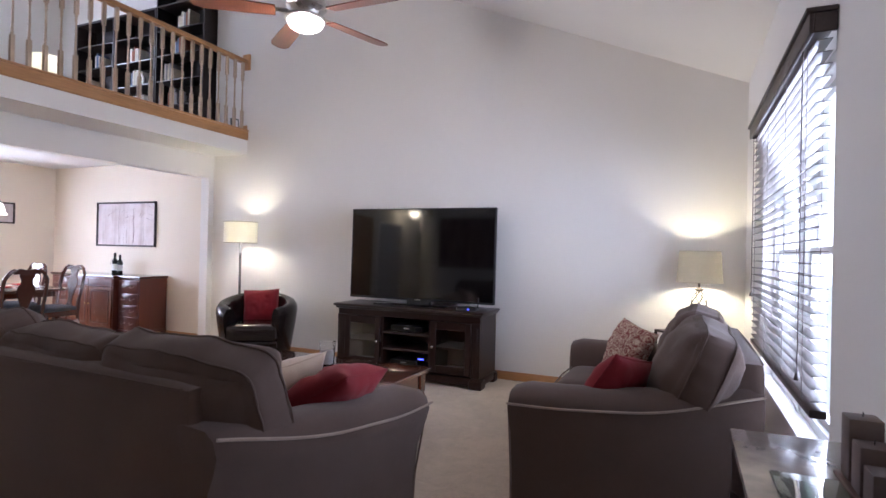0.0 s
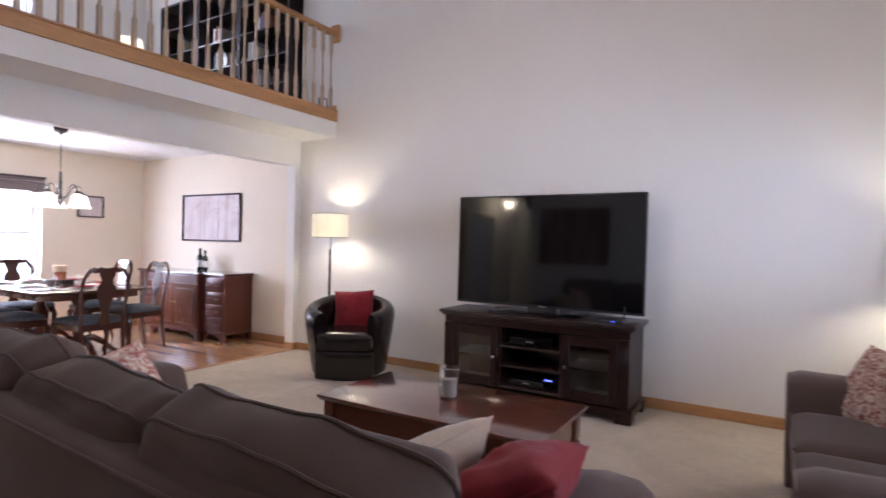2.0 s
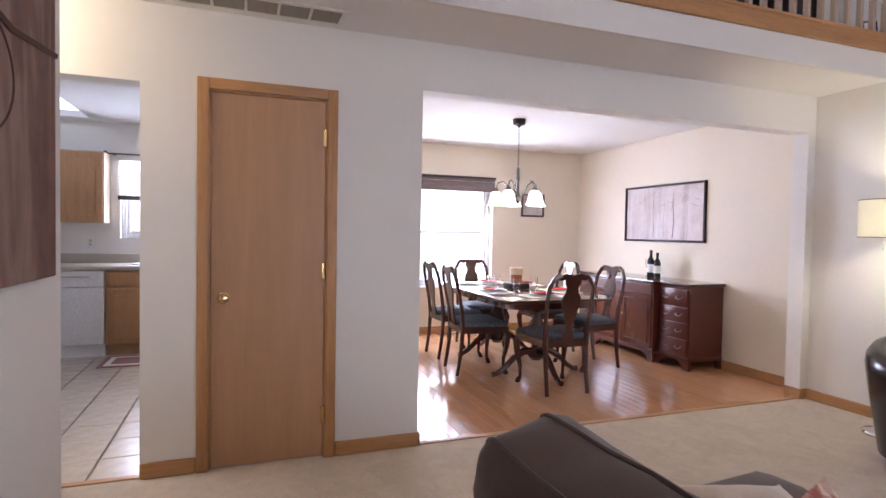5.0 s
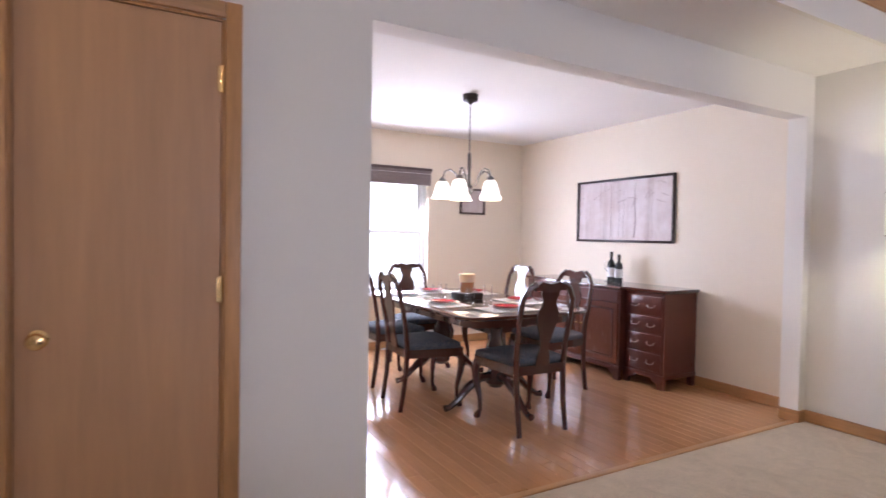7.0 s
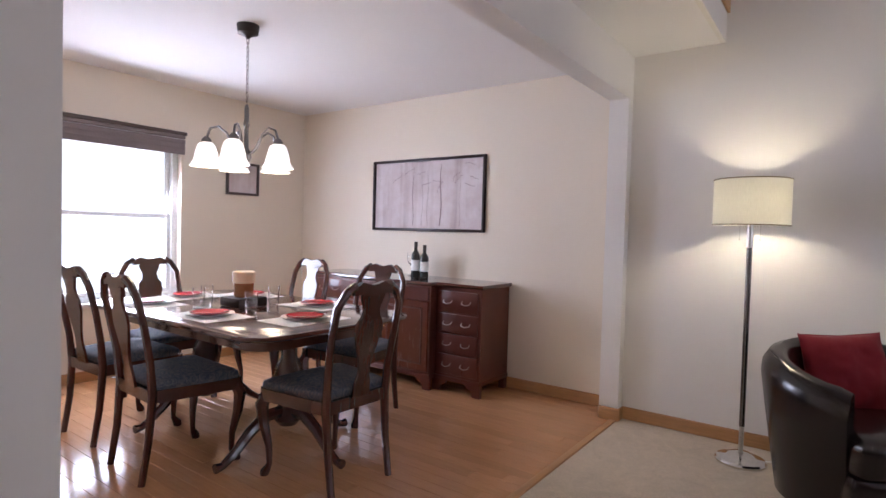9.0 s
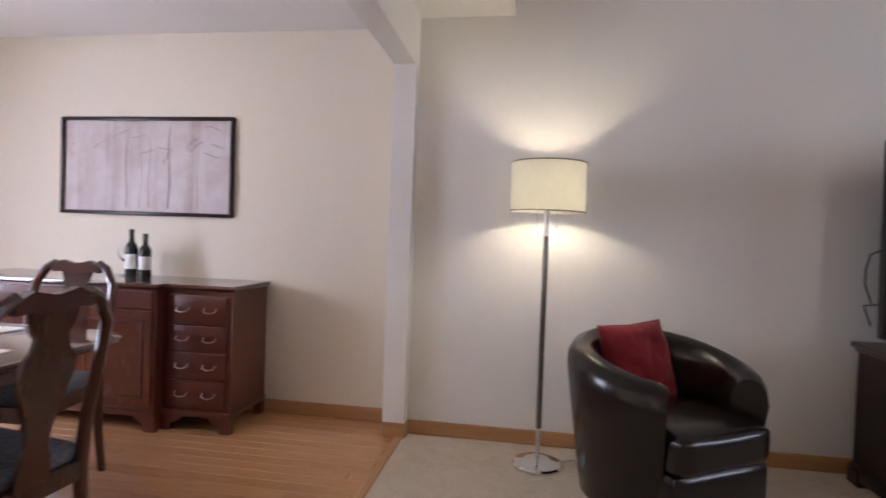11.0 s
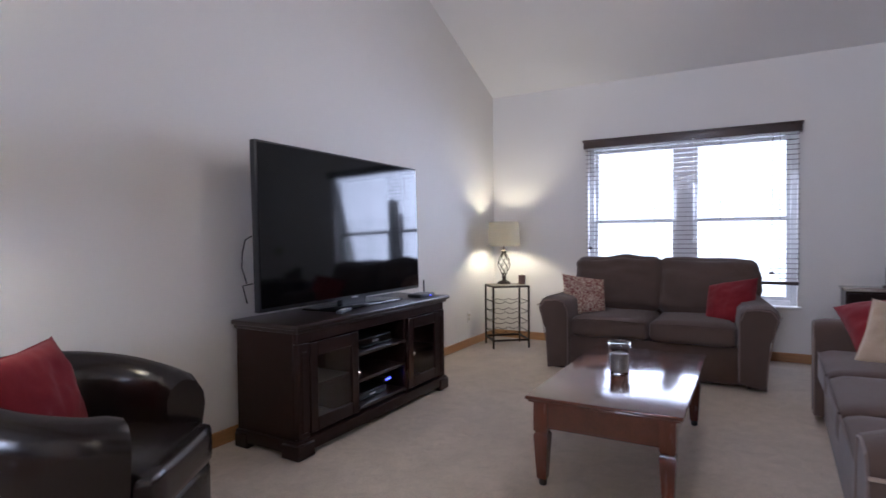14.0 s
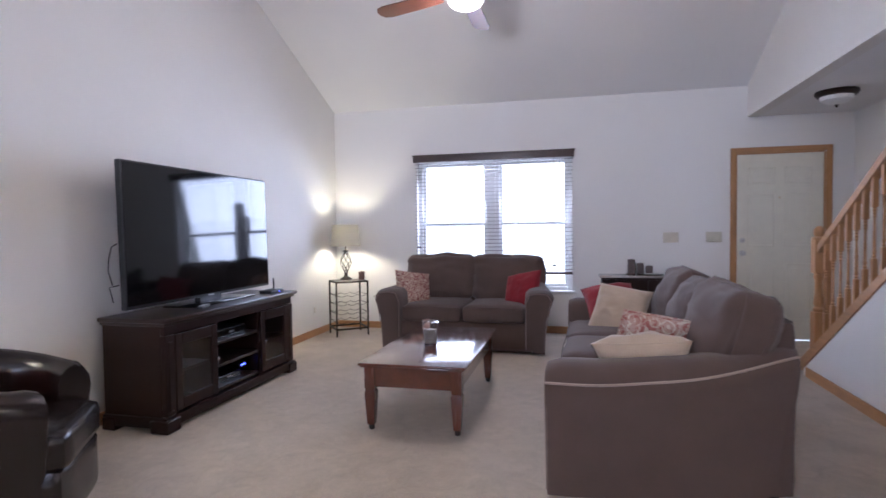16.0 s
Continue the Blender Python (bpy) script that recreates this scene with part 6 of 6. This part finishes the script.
def birch_mat():
    """A pale misty grove: upright soft trunks on a pinkish white ground."""
    n = Nodes("grove_print")
    v = n.coords((1, 1, 0.06))
    trunks = n.noise(v, 7, 3, 0.6)
    v2 = n.coords((1, 1, 1))
    mist = n.noise(v2, 4, 5, 0.65)
    col = n.ramp(trunks, (0.34, (0.36, 0.29, 0.30)), (0.44, (0.52, 0.44, 0.44)), (0.52, (0.62, 0.55, 0.56)))
    n.colour(n.mix(0.35, col, n.ramp(mist, (0.4, (0.42, 0.30, 0.28)), (0.6, (0.66, 0.60, 0.60))))).put(Roughness=0.6)
    return n.mat


def branches(root, w, h, seed):
    """Thin brown branches brushed on a print, hanging from its upper edge."""
    r = random.Random(seed)
    for k in range(12):
        x, z = r.uniform(-0.46, 0.46) * w, r.uniform(0.12, 0.44) * h
        line = []
        a = r.choice((0.0, 3.1)) + r.uniform(-0.5, 0.5)
        for q in range(5):
            line.append((x, -0.0125, z))
            x = max(-0.46 * w, min(0.46 * w, x + 0.028 * math.cos(a)))
            z = max(-0.4 * h, min(0.45 * h, z + 0.02 * math.sin(a) - 0.006))
            a += r.uniform(-0.7, 0.7)
        part("painted_branch", tube(bmesh.new(), line, 0.0022, 5), BRANCH, root)
    for x, t, z0 in ((-0.12, 0.012, 0.42), (-0.03, 0.007, 0.3), (0.02, 0.008, 0.36), (0.14, 0.017, 0.44), (0.31, 0.006, 0.2)):
        pts = [(x * w + 0.008 * math.sin(5 * q + x * 30), -0.0115, (-0.46 + (z0 + 0.46) * q / 6) * h) for q in range(7)]
        part("painted_trunk", tube(bmesh.new(), pts, [t * 0.35, t * 0.3, t * 0.28, t * 0.26, t * 0.24, t * 0.2, t * 0.12], 6), BRANCH, root)


BRANCH = plain("brown_ink", (0.30, 0.22, 0.22), 0.7)


def framed(m, w, h, bar, mat, frame_mat, label):
    """A framed picture lying in the x-z plane, face towards -y."""
    root = thing("framed_picture", m, label, "picture")
    part("print", box((-w / 2 + bar, -0.012, -h / 2 + bar), (w / 2 - bar, -0.004, h / 2 - bar)), mat, root)
    fr = part("frame", box((-w / 2, -0.03, -h / 2), (-w / 2 + bar, -0.001, h / 2), 0.005, 2), frame_mat, root)
    part("frame", box((w / 2 - bar, -0.03, -h / 2), (w / 2, -0.001, h / 2), 0.005, 2), frame_mat, root)
    for z in (-h / 2, h / 2 - bar):
        part("frame", box((-w / 2 + bar, -0.03, z), (w / 2 - bar, -0.001, z + bar), 0.005, 2), frame_mat, root)
    return root


wide_print = framed(pose(-7.105, YD, 1.565), 1.26, 0.65, 0.024, birch_mat(), ESPRESSO, "wide framed print of pale misty trees on the dining wall")
branches(wide_print, 1.2, 0.6, 3)
framed(pose(XF, 5.0, 1.695, 0, 0, 90), 0.35, 0.31, 0.022, bpy.data.materials["grove_print"], VALANCE, "small framed print of pale trees beside the window")


def chandelier(m):
    """Five down-turned glass shades on bent arms, hung by a chain rod."""
    root = thing("chandelier", m, "nickel five-arm chandelier with lit white glass bell shades", "chandelier")
    part("canopy", lathe(bmesh.new(), [(0.065, 0.03), (0.06, -0.02), (0.02, -0.035), (0.01, -0.05)], (0, 0, 0), 24), IRON, root)
    for k in range(14):
        ry = 0 if k % 2 else 90
        zc = -0.06 - 0.027 * k
        link = [(0.008 * math.cos(q * 0.785) * (1 if not ry else 0), 0.008 * math.cos(q * 0.785) * (1 if ry else 0), zc + 0.017 * math.sin(q * 0.785)) for q in range(8)]
        part("chain_link", tube(bmesh.new(), link, 0.0022, 5, True), STEEL_DARK, root)
    part("stem", lathe(bmesh.new(), [(0.006, -0.44), (0.014, -0.46), (0.014, -0.54), (0.02, -0.56), (0.012, -0.58), (0.014, -0.70), (0.032, -0.73), (0.034, -0.76), (0.018, -0.79), (0.006, -0.82)], (0, 0, 0), 18), STEEL_DARK, root)
    for k in range(5):
        u = Vector((math.cos(radians(72 * k + 20)), math.sin(radians(72 * k + 20)), 0))
        zz = Vector((0, 0, 1))
        line = [u * 0.02 - zz * 0.745, u * 0.07 - zz * 0.70, u * 0.11 - zz * 0.62, u * 0.155 - zz * 0.585, u * 0.20 - zz * 0.60, u * 0.22 - zz * 0.66]
        arm = part("arm", tube(bmesh.new(), line, 0.007, 8), STEEL_DARK, root)
        c = u * 0.22
        part("cup", lathe(bmesh.new(), [(0.012, -0.65), (0.028, -0.67), (0.03, -0.69)], (c.x, c.y, 0), 16), STEEL_DARK, arm)
        sh = part("shade", lathe(bmesh.new(), [(0.03, -0.685), (0.048, -0.70), (0.062, -0.745), (0.070, -0.79), (0.092, -0.825), (0.089, -0.825), (0.067, -0.79), (0.059, -0.745), (0.045, -0.703), (0.028, -0.69)], (c.x, c.y, 0), 24, False), FROSTED_BELL, arm, "lit white glass bell shade")
        sh.visible_shadow = False
        lamp("bulb_chandelier", "POINT", m @ pose(c.x, c.y, -0.77), 2.2, WARM, radius=0.04)
    return root


chandelier(pose(-7.0, 3.84, SOFFIT - 0.03))

# ---- kitchen seen through the doorway ----
def base_unit(name, y0, y1, label, drawer=True):
    root = thing(name, pose(0, 0, 0), label, "kitchen cabinet")
    xf = -8.37
    part("carcass", box((-8.94, y0 + 0.001, 0.10), (xf - 0.02, y1 - 0.001, 0.87)), OAK_DOOR, root)
    part("toe_kick", box((-8.90, y0 + 0.001, 0), (xf - 0.08, y1 - 0.001, 0.10)), OAK_DOOR, root)
    d = part("door", box((xf - 0.02, y0 + 0.015, 0.12), (xf, y1 - 0.015, 0.68), 0.004), OAK, root)
    part("raised_panel", box((xf, y0 + 0.07, 0.18), (xf + 0.010, y1 - 0.07, 0.62), 0.008), OAK, d)
    part("drawer", box((xf - 0.02, y0 + 0.015, 0.70), (xf, y1 - 0.015, 0.85), 0.004), OAK, root)
    return root


base_unit("base_cabinet", -0.03, 0.52, "honey oak base cabinet with a panelled door")
base_unit("base_cabinet", 0.52, 1.10, "honey oak base cabinet with a panelled door")
dw = thing("dishwasher", pose(0, 0, 0), "white built-in dishwasher under the worktop", "dishwasher")
part("door", box((-8.92, -0.63, 0.13), (-8.36, -0.035, 0.70), 0.006, 2), WHITE, dw)
part("control_panel", box((-8.92, -0.63, 0.705), (-8.355, -0.035, 0.865), 0.006, 2), WHITE, dw)
part("handle", box((-8.355, -0.50, 0.80), (-8.34, -0.16, 0.815), 0.004), PLATE, dw)
part("kick_plate", box((-8.90, -0.63, 0), (-8.40, -0.035, 0.125)), WHITE, dw)
wt = thing("kitchen_worktop", pose(0, 0, 0), "beige speckled laminate worktop with a raised back edge", "worktop")
part("slab", box((-8.948, -1.2, 0.872), (-8.34, 1.10, 0.91), 0.006, 2), LAMINATE, wt)
part("upstand", box((-8.948, -1.2, 0.91), (-8.93, 1.10, 1.01), 0.004), LAMINATE, wt)
sk = thing("kitchen_sink", pose(-8.64, 0.36, 0.91), "white inset kitchen sink under the window", "sink")
part("rim", lathe(bmesh.new(), [(0.20, 0.0), (0.21, 0.010), (0.19, 0.014), (0.17, 0.004)], (0, 0, 0), 28), WHITE, sk)
part("tap", tube(bmesh.new(), [(-0.22, 0, 0.0), (-0.22, 0, 0.16), (-0.18, 0, 0.21), (-0.10, 0, 0.20), (-0.08, 0, 0.16)], 0.011, 8), CHROME, sk, "chrome tap")
uc = thing("wall_cabinet", pose(0, 0, 0), "honey oak wall cabinet with a panelled door", "kitchen cabinet")
part("carcass", box((-8.948, -0.72, 1.34), (-8.66, -0.095, 2.08)), OAK_PALE, uc)
d = part("door", box((-8.66, -0.71, 1.35), (-8.64, -0.105, 2.07), 0.004), OAK, uc)
part("raised_panel", box((-8.64, -0.65, 1.41), (-8.630, -0.165, 2.01), 0.008), OAK, d)
window_4 = tagged(new("window_4"), "white kitchen window with a half-raised slatted blind", "window", kind="structure")
double_hung(window_4, -9.0, -9.11, *KWIN)
kb = thing("kitchen_blind", pose(0, 0, 0), "white slatted blind raised halfway on the kitchen window", "window blind")
ks = mesh_of("slat", box((-0.0125, KWIN[0] - 0.02, -0.001), (0.0125, KWIN[1] + 0.02, 0.001)), WHITE, False)
for k in range(15):
    again("slat", ks, kb, pose(-8.93, 0, 1.66 + 0.024 * k, 0, -25, 0))
part("bottom_rail", box((-8.945, KWIN[0] - 0.02, 1.60), (-8.915, KWIN[1] + 0.02, 1.645), 0.004), VALANCE, kb)
part("headrail", box((-8.948, KWIN[0] - 0.02, 2.02), (-8.91, KWIN[1] + 0.02, 2.05), 0.004), WHITE, kb)
cr = thing("curtain_rod", pose(0, 0, 0), "bronze curtain rod with leaf finials above the kitchen window", "curtain rod")
part("rod", tube(bmesh.new(), [(-8.88, -0.10, 2.09), (-8.88, 0.85, 2.09)], 0.008, 8), IRON, cr)
for s, y in ((-1, -0.10), (1, 0.85)):
    part("finial", tube(bmesh.new(), [(-8.88, y, 2.09), (-8.88, y + s * 0.03, 2.105), (-8.88, y + s * 0.06, 2.09), (-8.88, y + s * 0.09, 2.10)], [0.008, 0.018, 0.010, 0.003], 8), IRON, cr)
    part("bracket", box((-8.948, y - s * 0.06, 2.075), (-8.872, y - s * 0.045, 2.085)), IRON, cr)
outlet(pose(-8.949, -0.28, 1.13, 90, 0, 90))
rug = thing("kitchen_rug", pose(-8.10, 0.40, 0.0), "small red and cream bordered kitchen rug on the tiles", "rug")
part("border", box((-0.24, -0.40, 0), (0.24, 0.40, 0.007), 0.003), cloth("rust_rug", (0.22, 0.07, 0.05), 200), rug)
part("band", box((-0.19, -0.35, 0.007), (0.19, 0.35, 0.009)), LINEN, rug)
part("field", box((-0.14, -0.30, 0.009), (0.14, 0.30, 0.011)), bpy.data.materials["rust_rug"], rug)
